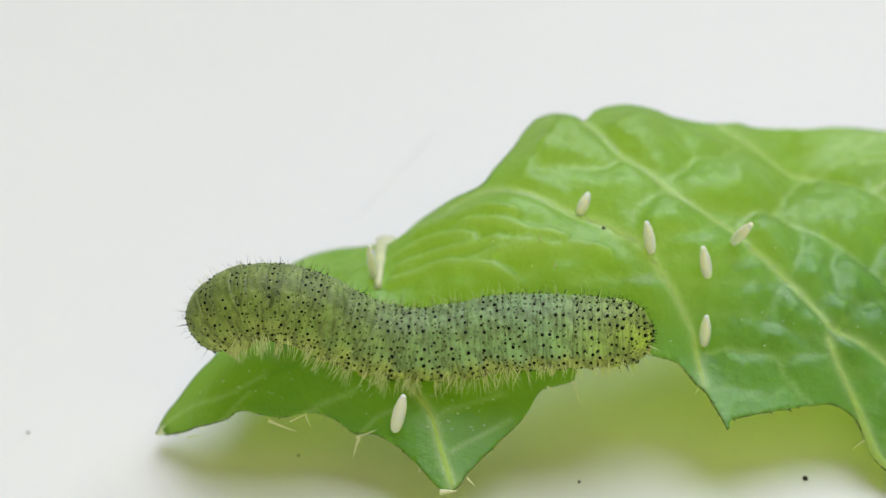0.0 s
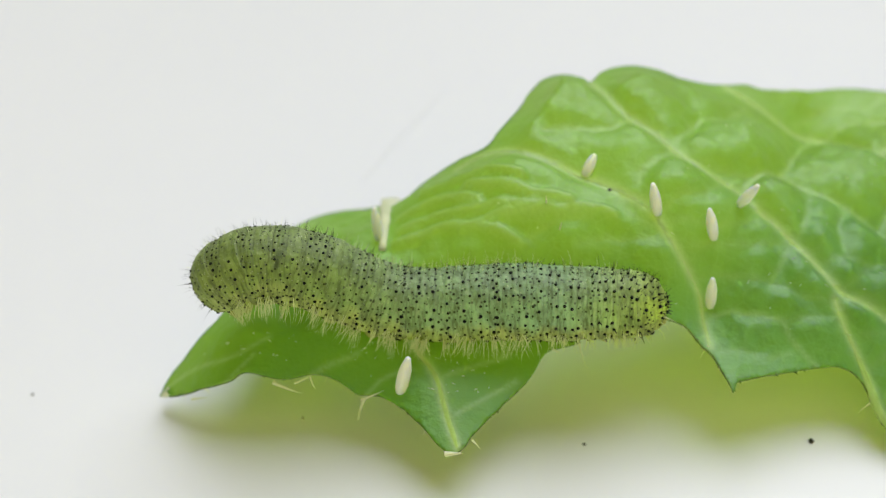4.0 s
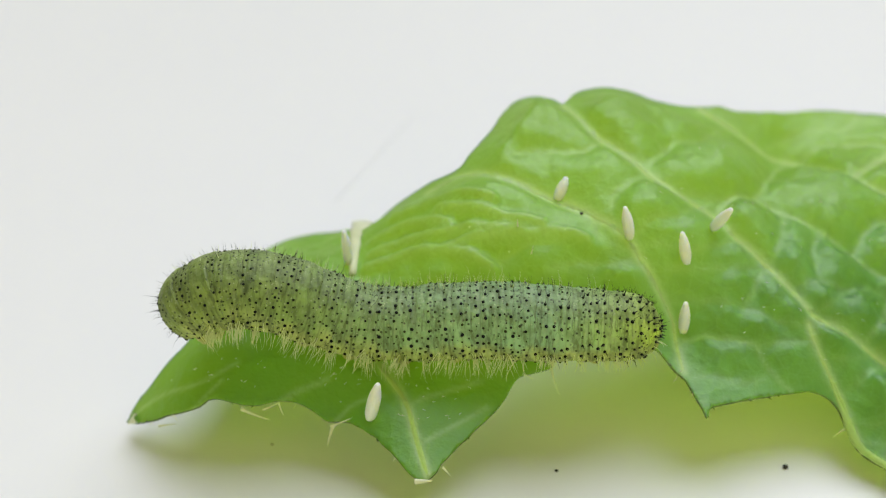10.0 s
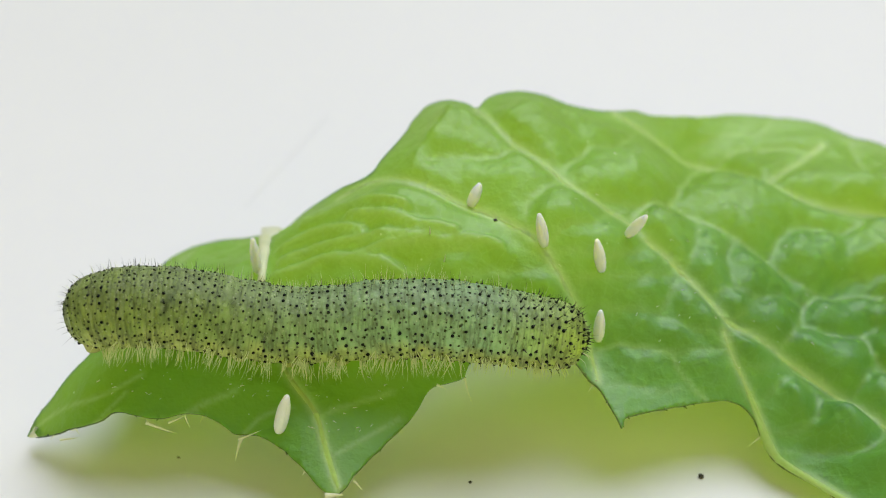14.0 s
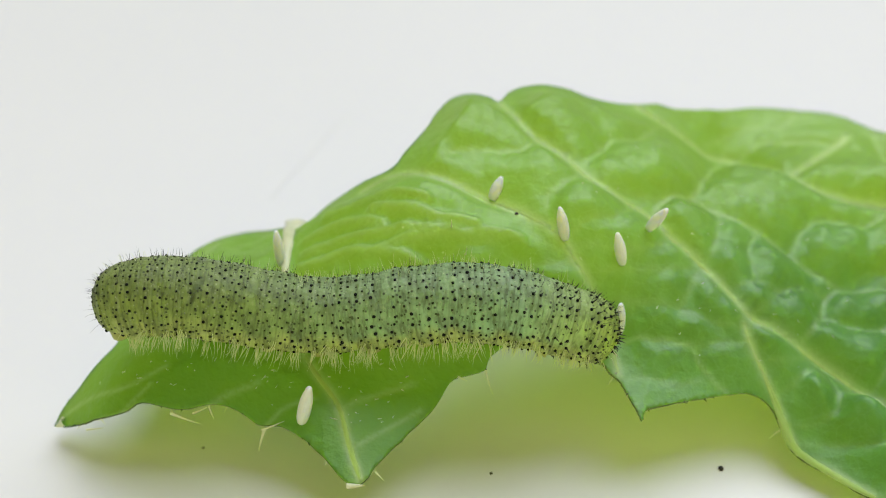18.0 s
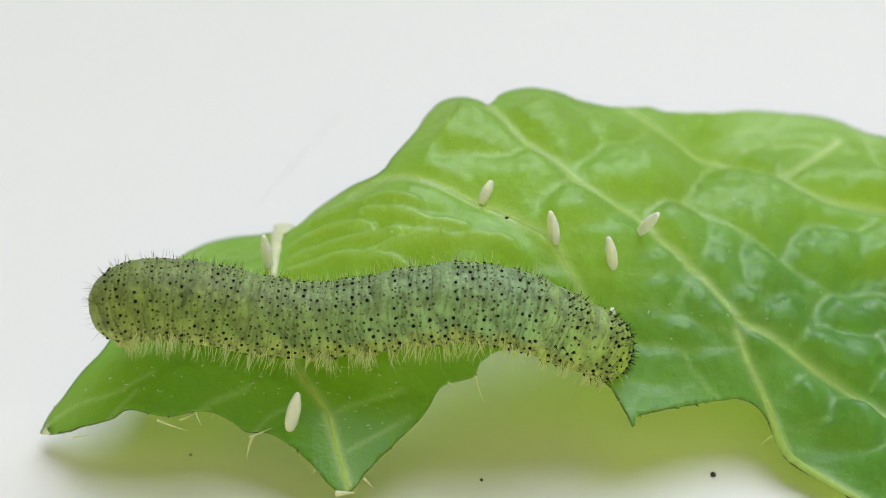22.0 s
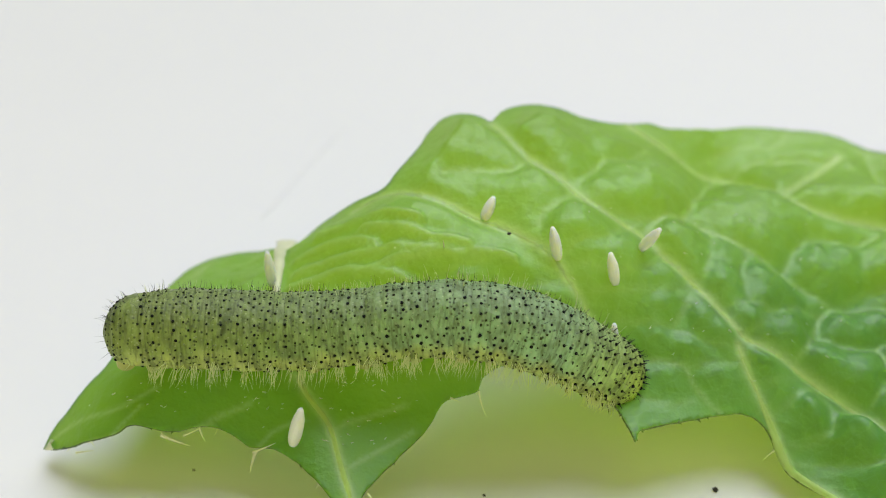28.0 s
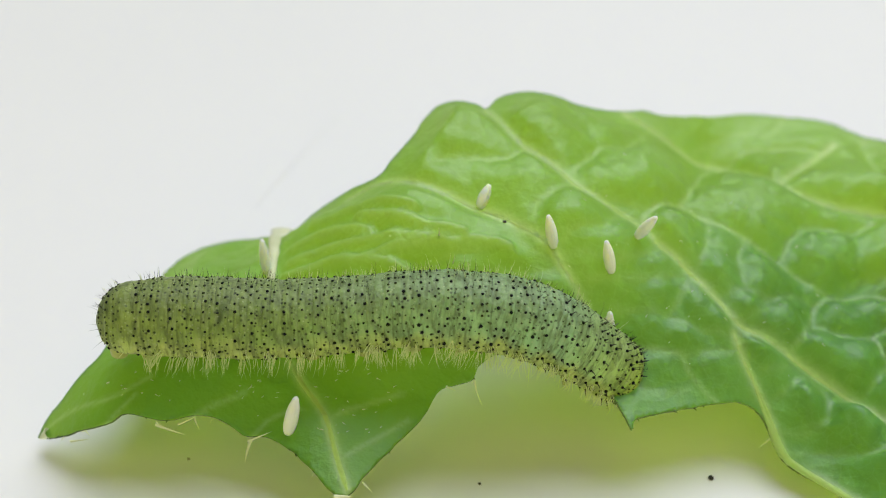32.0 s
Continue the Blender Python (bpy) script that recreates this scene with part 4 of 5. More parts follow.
def add_warts(j, seg, rng):
    """Large black warts one by one, the small ones as one mesh."""
    length = SEG_LENGTH[j]
    last = len(SEG_LENGTH) - 1
    rows = max(3, round(length / 0.19))
    small_v, small_f, spine_v, spine_f = [], [], [], []
    unit = [v.co / MM for v in WART_MESH.vertices]
    unit_f = [tuple(p.vertices) for p in WART_MESH.polygons]
    for k in range(rows):
        a = BREAKS[j] + length * (k + 0.5) / rows
        r_here = body_radius(a)
        if r_here < (0.14 if j == last else 0.3):
            continue
        big_row = k % 2 == 0 if j < 10 else True
        step = 13.0 if j < 10 else 15.5
        phi = -27 + rng.uniform(0, 10)
        while phi < 207:
            p, out = outward(j, a + rng.uniform(-0.05, 0.05), radians(phi))
            camera_side = phi < 105
            big = big_row and rng.random() < (0.6 if j < 10 else 0.62)
            if big:
                r = rng.uniform(0.037, 0.055) * (1.0 if j > 6 else 0.9)
                if camera_side or rng.random() < 0.2:
                    w = new("wart", WART_MESH)
                    w.parent = seg
                    if j >= 10:
                        lean = Vector((rng.uniform(-0.1, 0.35), rng.uniform(-0.2, 0.2), rng.uniform(-0.2, 0.2)))
                        spike(spine_v, spine_f, p, p + (out + lean).normalized() * rng.uniform(0.10, 0.25), 0.021, bend=(0.01, 0, 0.01), sides=4, rings=3)
                    w.matrix_basis = Matrix.Translation((p + out * r * 0.15) * MM) @ out.to_track_quat("Z", "Y").to_matrix().to_4x4() @ Matrix.Diagonal((r, r, r * 0.75, 1))
                else:
                    big = False
            if not big and rng.random() < 0.95:
                r = rng.uniform(0.019, 0.043)
                start = len(small_v)
                small_v.extend(p + v * r for v in unit)
                small_f.extend(tuple(start + i for i in f) for f in unit_f)
            phi += step * rng.uniform(0.78, 1.2)
    if spine_v:
        tagged(link_mesh("spine_fringe", spine_v, spine_f, DARK_HAIR, seg), "short stiff black spines on the warts", kind="stuff")
    if small_v:
        tagged(link_mesh("wart_speckle", small_v, small_f, SPECKLE, seg), kind="stuff")


def add_hairs(j, seg, rng):
    length = SEG_LENGTH[j]
    last = len(SEG_LENGTH) - 1
    dark_v, dark_f, pale_v, pale_f = [], [], [], []
    for _ in range(int(105 * length)):
        a = BREAKS[j] + rng.random() * length
        phi = rng.uniform(-12, 192)
        p, out = outward(j, a, radians(phi))
        if body_radius(a) < 0.25:
            continue
        lean = Vector((rng.uniform(-0.4, 0.3), rng.uniform(-0.2, 0.2), rng.uniform(-0.15, 0.3)))
        way = (out + lean).normalized()
        size = rng.uniform(0.12, 0.30) * (1.0 if j < last else 0.7)
        if rng.random() < 0.2:
            size *= 1.6
        dark = rng.random() < (0.75 if j < 5 else 0.35) or j == last
        if not dark and -5 < phi < 95:
            continue
        v, f = (dark_v, dark_f) if dark else (pale_v, pale_f)
        spike(v, f, p - out * 0.01, p + way * size, 0.0058 if dark else 0.0075, bend=(0.02, 0, 0.025), sides=3, rings=4)
    # pale fringe in tufts along the flank, spreading outwards and curving down
    for _ in range(int(15 * length)):
        a0 = BREAKS[j] + rng.random() * length
        side = rng.random() < 0.8
        phi0 = rng.uniform(-34, -8)
        drift = rng.uniform(-0.6, 0.35)
        for _ in range(rng.randint(2, 7)):
            a = min(max(a0 + rng.uniform(-0.06, 0.06), 0.1), TOTAL - 0.1)
            phi = phi0 + rng.uniform(-7, 7)
            p, out = outward(j, a, radians(phi if side else 180 - phi))
            if body_radius(a) < (0.9 if j == 0 else 0.4):
                continue
            way = (out + Vector((drift + rng.uniform(-0.35, 0.35), 0, rng.uniform(-0.85, -0.25)))).normalized()
            size = rng.uniform(0.25, 0.62) * (1.0 if j < 10 else 0.6)
            spike(pale_v, pale_f, p - out * 0.01, p + way * size, rng.uniform(0.009, 0.015), bend=out * rng.uniform(0.02, 0.10) + Vector((rng.uniform(-0.05, 0.05), 0, 0.05)), sides=4, rings=5)
    if dark_v:
        tagged(link_mesh("dark_hairs", dark_v, dark_f, DARK_HAIR, seg), "short dark hairs", kind="stuff")
    if pale_v:
        tagged(link_mesh("pale_hairs", pale_v, pale_f, PALE_HAIR, seg), "pale fringe of fine hairs", kind="stuff")


def add_legs(j, seg, rng):
    last = len(SEG_LENGTH) - 1
    if j in (5, 6, 7, 8):
        for side in (-1, 1):
            q = [(0.0, side * 0.24, -0.62), (0.0, side * 0.28, -0.80), (0.02, side * 0.30, -0.98), (0.02, side * 0.30, -1.04)]
            v, f = tube(q, [0.26, 0.24, 0.19, 0.20], 12)
            tagged(link_mesh("proleg", v, f, FOOT, seg), "stubby yellow-green proleg")
    elif j == 0:
        for side in (-1, 1):
            q = [(0.28, side * 0.26, -0.45), (0.20, side * 0.32, -0.68), (0.16, side * 0.34, -0.84), (0.16, side * 0.33, -0.90)]
            v, f = tube(q, [0.30, 0.27, 0.22, 0.10], 12)
            tagged(link_mesh("proleg", v, f, FOOT, seg), "yellowish clasping proleg")
    elif j == 1:
        for side in (-1, 1):
            q = [(-0.16, side * 0.24, -0.55), (-0.2, side * 0.26, -0.82), (-0.22, side * 0.26, -0.98)]
            v, f = tube(q, [0.26, 0.20, 0.16], 12)
            tagged(link_mesh("proleg", v, f, FOOT, seg), "yellowish clasping proleg")
    elif j in (10, 11):
        for side in (-1, 1):
            q = [(0.1, side * 0.30, -0.76), (0.13, side * 0.32, -0.9), (0.18, side * 0.28, -1.0), (0.22, side * 0.22, -1.04)]
            v, f = tube(q, [0.12, 0.09, 0.05, 0.02], 10)
            tagged(link_mesh("leg", v, f, FOOT, seg), "small jointed leg")
    elif j == last:
        length = SEG_LENGTH[j]
        for side in (0, 180):
            for da, deg, r in ((0.62, -26, 0.075), (0.74, -33, 0.055), (0.86, -30, 0.05)):
                a = BREAKS[j] + da * length
                phi = radians(deg if side == 0 else 180 - deg)
                p, out = outward(j, a, phi)
                w = new("eyespot", WART_MESH)
                w.parent = seg
                w.matrix_basis = Matrix.Translation(p * MM) @ out.to_track_quat("Z", "Y").to_matrix().to_4x4() @ Matrix.Diagonal((r, r, r * 0.7, 1))
        q = [(0.38, 0.0, -0.50), (0.46, 0.0, -0.62), (0.50, 0.0, -0.70)]
        v, f = tube(q, [0.20, 0.15, 0.06], 12)
        tagged(link_mesh("mouth", v, f, FOOT, seg), "small blunt chewing mouth")


caterpillar = tagged(new("caterpillar"), "grey-green hairy caterpillar with black warts crawling on the leaf", "caterpillar")
caterpillar.location = BASE * MM
segments = [build_segment(j, caterpillar) for j in range(len(SEG_LENGTH))]


def at(x, z, tilt):
    """Pose of a segment: its place along and above the leaf in millimetres, its tilt in degrees."""
    return pose((x - BASE.x) * MM, 0, (z - BASE.z) * MM, 0, -tilt, 0)


def motions():
    walk(segments[0], [(0, at(-8.492, 3.892, 49.6)), (0.5, at(-8.512, 3.966, 47.4)), (1, at(-8.527, 4.026, 45.2)), (1.5, at(-8.524, 4.044, 45.5)), (2, at(-8.516, 4.046, 45.6)), (2.5, at(-8.509, 4.042, 45.5)), (3, at(-8.502, 4.030, 45.9)), (3.5, at(-8.502, 3.989, 46.2)), (5.5, at(-8.509, 3.909, 48.3)), (6, at(-8.510, 3.874, 49.5)), (6.5, at(-8.496, 3.882, 48.8)), (7, at(-8.486, 3.888, 48.6)), (7.5, at(-8.495, 3.868, 48.9)), (8, at(-8.504, 3.860, 49.0)), (8.5, at(-8.492, 3.923, 47.7)), (9, at(-8.476, 3.979, 46.3)), (9.5, at(-8.467, 3.947, 47.0)), (10, at(-8.476, 3.920, 47.1)), (10.5, at(-8.532, 3.988, 42.9)), (11, at(-8.585, 4.059, 34.1)), (11.5, at(-8.603, 4.045, 26.8)), (12, at(-8.609, 4.034, 23.9)), (12.5, at(-8.596, 4.107, 20.4)), (13, at(-8.579, 4.199, 17.2)), (13.5, at(-8.570, 4.257, 16.1)), (14, at(-8.566, 4.292, 15.2)), (14.5, at(-8.553, 4.305, 15.1)), (16.5, at(-8.527, 4.314, 16.5)), (17, at(-8.512, 4.330, 15.9)), (17.5, at(-8.501, 4.383, 13.4)), (18, at(-8.489, 4.434, 12.6)), (18.5, at(-8.490, 4.426, 12.8)), (19, at(-8.491, 4.405, 13.2)), (19.5, at(-8.476, 4.409, 12.3)), (20, at(-8.463, 4.416, 14.0)), (20.5, at(-8.469, 4.390, 15.9)), (21, at(-8.456, 4.368, 19.6)), (21.5, at(-8.310, 4.375, 22.0)), (22, at(-8.150, 4.375, 20.0)), (22.5, at(-8.120, 4.334, 13.0)), (23, at(-8.136, 4.282, 5.0)), (23.5, at(-8.099, 4.263, -0.1)), (24, at(-8.073, 4.261, -1.3)), (24.5, at(-8.053, 4.262, -1.3)), (25, at(-8.035, 4.260, -1.2)), (25.5, at(-8.022, 4.244, -0.1)), (27.5, at(-8.007, 4.213, 2.3)), (28, at(-8.000, 4.199, 2.3)), (28.5, at(-8.000, 4.212, 1.6)), (29, at(-8.002, 4.234, 1.6)), (29.5, at(-8.004, 4.255, 0.8)), (30, at(-8.009, 4.268, 0.3)), (30.5, at(-8.013, 4.259, 0.4)), (31, at(-8.016, 4.244, 1.5)), (31.5, at(-8.020, 4.231, 3.2)), (32, at(-8.025, 4.213, 3.1))])
    walk(segments[1], [(0, at(-7.902, 4.452, 35.3)), (0.5, at(-7.913, 4.478, 33.1)), (1, at(-7.931, 4.496, 30.9)), (1.5, at(-7.945, 4.512, 31.2)), (2, at(-7.945, 4.510, 31.3)), (2.5, at(-7.940, 4.502, 31.2)), (3, at(-7.928, 4.499, 31.5)), (3.5, at(-7.904, 4.477, 31.9)), (5.5, at(-7.889, 4.449, 33.9)), (6, at(-7.873, 4.448, 35.2)), (6.5, at(-7.855, 4.445, 34.5)), (7, at(-7.857, 4.437, 34.2)), (7.5, at(-7.858, 4.430, 34.6)), (8, at(-7.866, 4.425, 34.7)), (8.5, at(-7.865, 4.455, 33.4)), (9, at(-7.854, 4.479, 31.9)), (9.5, at(-7.837, 4.466, 32.7)), (10, at(-7.823, 4.452, 32.8)), (10.5, at(-7.839, 4.463, 28.6)), (11, at(-7.826, 4.437, 21.9)), (11.5, at(-7.790, 4.356, 17.4)), (12, at(-7.783, 4.315, 15.3)), (12.5, at(-7.787, 4.342, 12.7)), (13, at(-7.780, 4.391, 10.2)), (13.5, at(-7.762, 4.439, 9.5)), (14, at(-7.758, 4.465, 8.9)), (14.5, at(-7.750, 4.475, 8.8)), (16.5, at(-7.723, 4.500, 9.6)), (17, at(-7.716, 4.508, 9.2)), (17.5, at(-7.715, 4.534, 7.6)), (18, at(-7.690, 4.575, 6.9)), (18.5, at(-7.682, 4.569, 7.0)), (19, at(-7.689, 4.551, 7.2)), (19.5, at(-7.684, 4.544, 6.6)), (20, at(-7.666, 4.567, 7.4)), (20.5, at(-7.647, 4.564, 8.6)), (21, at(-7.626, 4.578, 10.4)), (21.5, at(-7.583, 4.611, 12.3)), (22, at(-7.508, 4.620, 13.4)), (22.5, at(-7.361, 4.540, 10.7)), (23, at(-7.194, 4.352, 3.4)), (23.5, at(-7.077, 4.261, -0.3)), (24, at(-7.043, 4.242, -1.3)), (24.5, at(-7.033, 4.246, -1.1)), (25, at(-7.018, 4.249, -1.0)), (25.5, at(-6.989, 4.250, -0.2)), (27.5, at(-6.959, 4.254, 1.4)), (28, at(-6.952, 4.238, 1.4)), (28.5, at(-6.942, 4.242, 0.9)), (29, at(-6.934, 4.268, 1.0)), (29.5, at(-6.931, 4.277, 0.5)), (30, at(-6.935, 4.283, 0.2)), (30.5, at(-6.935, 4.272, 0.1)), (31, at(-6.931, 4.270, 0.6)), (31.5, at(-6.922, 4.278, 1.6)), (32, at(-6.927, 4.257, 1.5))])
    walk(segments[2], [(0, at(-7.301, 4.718, 18.1)), (0.5, at(-7.313, 4.718, 16.1)), (1, at(-7.333, 4.714, 14.3)), (1.5, at(-7.352, 4.727, 14.1)), (2, at(-7.355, 4.723, 14.1)), (2.5, at(-7.351, 4.715, 14.2)), (3, at(-7.331, 4.719, 14.7)), (3.5, at(-7.300, 4.707, 15.5)), (5.5, at(-7.279, 4.701, 17.3)), (6, at(-7.256, 4.718, 18.5)), (6.5, at(-7.235, 4.712, 18.1)), (7, at(-7.241, 4.701, 18.0)), (7.5, at(-7.240, 4.699, 18.4)), (8, at(-7.248, 4.694, 18.4)), (8.5, at(-7.252, 4.709, 17.3)), (9, at(-7.246, 4.716, 16.2)), (9.5, at(-7.227, 4.712, 17.0)), (10, at(-7.208, 4.704, 17.5)), (10.5, at(-7.206, 4.689, 15.0)), (11, at(-7.159, 4.620, 11.6)), (11.5, at(-7.092, 4.508, 9.4)), (12, at(-7.065, 4.449, 7.9)), (12.5, at(-7.070, 4.446, 5.6)), (13, at(-7.068, 4.467, 3.5)), (13.5, at(-7.043, 4.507, 2.9)), (14, at(-7.037, 4.528, 2.5)), (14.5, at(-7.030, 4.537, 2.4)), (16.5, at(-7.006, 4.567, 2.8)), (17, at(-7.003, 4.569, 2.3)), (17.5, at(-7.005, 4.580, 1.2)), (18, at(-6.975, 4.614, 0.7)), (18.5, at(-6.964, 4.611, 0.9)), (19, at(-6.974, 4.593, 1.0)), (19.5, at(-6.973, 4.581, 0.6)), (20, at(-6.952, 4.606, 0.8)), (20.5, at(-6.924, 4.615, 1.7)), (21, at(-6.899, 4.641, 2.6)), (21.5, at(-6.885, 4.681, 3.1)), (22, at(-6.829, 4.698, 3.5)), (22.5, at(-6.645, 4.619, 3.8)), (23, at(-6.416, 4.383, 1.6)), (23.5, at(-6.239, 4.249, -0.5)), (24, at(-6.196, 4.214, -1.5)), (24.5, at(-6.189, 4.220, -1.6)), (25, at(-6.173, 4.222, -1.6)), (25.5, at(-6.139, 4.234, -1.1)), (27.5, at(-6.101, 4.254, -0.1)), (28, at(-6.094, 4.238, -0.2)), (28.5, at(-6.082, 4.233, -0.7)), (29, at(-6.070, 4.260, -0.7)), (29.5, at(-6.065, 4.266, -0.9)), (30, at(-6.066, 4.269, -1.0)), (30.5, at(-6.063, 4.258, -1.0)), (31, at(-6.055, 4.257, -0.9)), (31.5, at(-6.042, 4.274, -0.2)), (32, at(-6.047, 4.255, -0.0))])
    walk(segments[3], [(0, at(-6.720, 4.776, 0.9)), (0.5, at(-6.734, 4.762, -0.1)), (1, at(-6.753, 4.747, -1.1)), (1.5, at(-6.768, 4.756, -1.3)), (2, at(-6.772, 4.753, -1.3)), (2.5, at(-6.769, 4.749, -0.9)), (3, at(-6.741, 4.760, -0.3)), (3.5, at(-6.711, 4.756, 0.4)), (5.5, at(-6.695, 4.760, 1.5)), (6, at(-6.672, 4.785, 2.3)), (6.5, at(-6.649, 4.779, 2.2)), (7, at(-6.656, 4.770, 2.4)), (7.5, at(-6.655, 4.768, 2.7)), (8, at(-6.664, 4.762, 2.6)), (8.5, at(-6.668, 4.770, 1.9)), (9, at(-6.667, 4.771, 1.6)), (9.5, at(-6.651, 4.771, 2.3)), (10, at(-6.635, 4.767, 2.7)), (10.5, at(-6.623, 4.743, 1.8)), (11, at(-6.561, 4.667, 1.1)), (11.5, at(-6.469, 4.549, 1.4)), (12, at(-6.409, 4.481, 0.9)), (12.5, at(-6.402, 4.456, -0.8)), (13, at(-6.397, 4.455, -2.5)), (13.5, at(-6.368, 4.489, -2.9)), (14, at(-6.359, 4.506, -3.2)), (14.5, at(-6.351, 4.514, -3.3)), (16.5, at(-6.334, 4.545, -3.1)), (17, at(-6.331, 4.539, -3.6)), (17.5, at(-6.330, 4.540, -4.3)), (18, at(-6.300, 4.570, -4.6)), (18.5, at(-6.290, 4.572, -4.3)), (19, at(-6.299, 4.554, -4.2)), (19.5, at(-6.299, 4.539, -4.4)), (20, at(-6.279, 4.559, -4.6)), (20.5, at(-6.248, 4.576, -4.1)), (21, at(-6.225, 4.604, -3.8)), (21.5, at(-6.225, 4.639, -4.1)), (22, at(-6.178, 4.658, -4.3)), (22.5, at(-5.983, 4.605, -2.4)), (23, at(-5.721, 4.385, -0.1)), (23.5, at(-5.491, 4.233, -0.3)), (24, at(-5.432, 4.182, -1.1)), (24.5, at(-5.421, 4.184, -1.4)), (25, at(-5.402, 4.183, -1.6)), (25.5, at(-5.366, 4.198, -1.4)), (27.5, at(-5.327, 4.227, -0.9)), (28, at(-5.319, 4.209, -1.0)), (28.5, at(-5.305, 4.196, -1.5)), (29, at(-5.290, 4.223, -1.5)), (29.5, at(-5.284, 4.227, -1.6)), (30, at(-5.282, 4.231, -1.6)), (30.5, at(-5.276, 4.222, -1.5)), (31, at(-5.268, 4.218, -1.5)), (31.5, at(-5.255, 4.241, -1.1)), (32, at(-5.263, 4.228, -0.7))])
    walk(segments[4], [(0, at(-5.997, 4.589, -17.2)), (0.5, at(-6.010, 4.575, -16.9)), (1, at(-6.023, 4.558, -16.9)), (1.5, at(-6.031, 4.565, -16.9)), (2, at(-6.033, 4.565, -16.8)), (2.5, at(-6.030, 4.569, -16.5)), (3, at(-5.990, 4.587, -15.9)), (3.5, at(-5.966, 4.590, -15.5)), (5.5, at(-5.958, 4.596, -15.1)), (6, at(-5.941, 4.623, -15.0)), (6.5, at(-5.916, 4.618, -15.0)), (7, at(-5.920, 4.618, -14.3)), (7.5, at(-5.919, 4.617, -13.8)), (8, at(-5.928, 4.606, -14.0)), (8.5, at(-5.934, 4.614, -14.2)), (9, at(-5.936, 4.622, -13.7)), (9.5, at(-5.925, 4.629, -13.0)), (10, at(-5.916, 4.627, -12.7)), (10.5, at(-5.898, 4.607, -12.5)), (11, at(-5.839, 4.556, -11.0)), (11.5, at(-5.722, 4.467, -8.0)), (12, at(-5.605, 4.398, -6.9)), (12.5, at(-5.564, 4.353, -7.5)), (13, at(-5.549, 4.332, -8.5)), (13.5, at(-5.516, 4.362, -8.6)), (14, at(-5.501, 4.374, -8.7)), (14.5, at(-5.492, 4.380, -8.8)), (16.5, at(-5.479, 4.408, -8.6)), (17, at(-5.474, 4.395, -8.8)), (17.5, at(-5.465, 4.391, -9.0)), (18, at(-5.436, 4.419, -9.1)), (18.5, at(-5.430, 4.424, -9.1)), (19, at(-5.435, 4.407, -8.9)), (19.5, at(-5.433, 4.392, -8.8)), (20, at(-5.413, 4.403, -8.9)), (20.5, at(-5.386, 4.421, -8.9)), (21, at(-5.368, 4.443, -9.1)), (21.5, at(-5.371, 4.464, -9.8)), (22, at(-5.329, 4.474, -10.4)), (22.5, at(-5.151, 4.475, -8.1)), (23, at(-4.876, 4.354, -1.8)), (23.5, at(-4.582, 4.219, 0.9)), (24, at(-4.489, 4.154, 0.7)), (24.5, at(-4.469, 4.147, 0.2)), (25, at(-4.438, 4.137, -0.1)), (25.5, at(-4.401, 4.151, -0.2)), (27.5, at(-4.363, 4.181, -0.4)), (28, at(-4.354, 4.163, -0.4)), (28.5, at(-4.335, 4.142, -0.7)), (29, at(-4.317, 4.166, -0.7)), (29.5, at(-4.311, 4.172, -0.8)), (30, at(-4.305, 4.178, -0.8)), (30.5, at(-4.298, 4.174, -0.7)), (31, at(-4.290, 4.165, -0.8)), (31.5, at(-4.279, 4.192, -0.4)), (32, at(-4.287, 4.191, 0.1))])
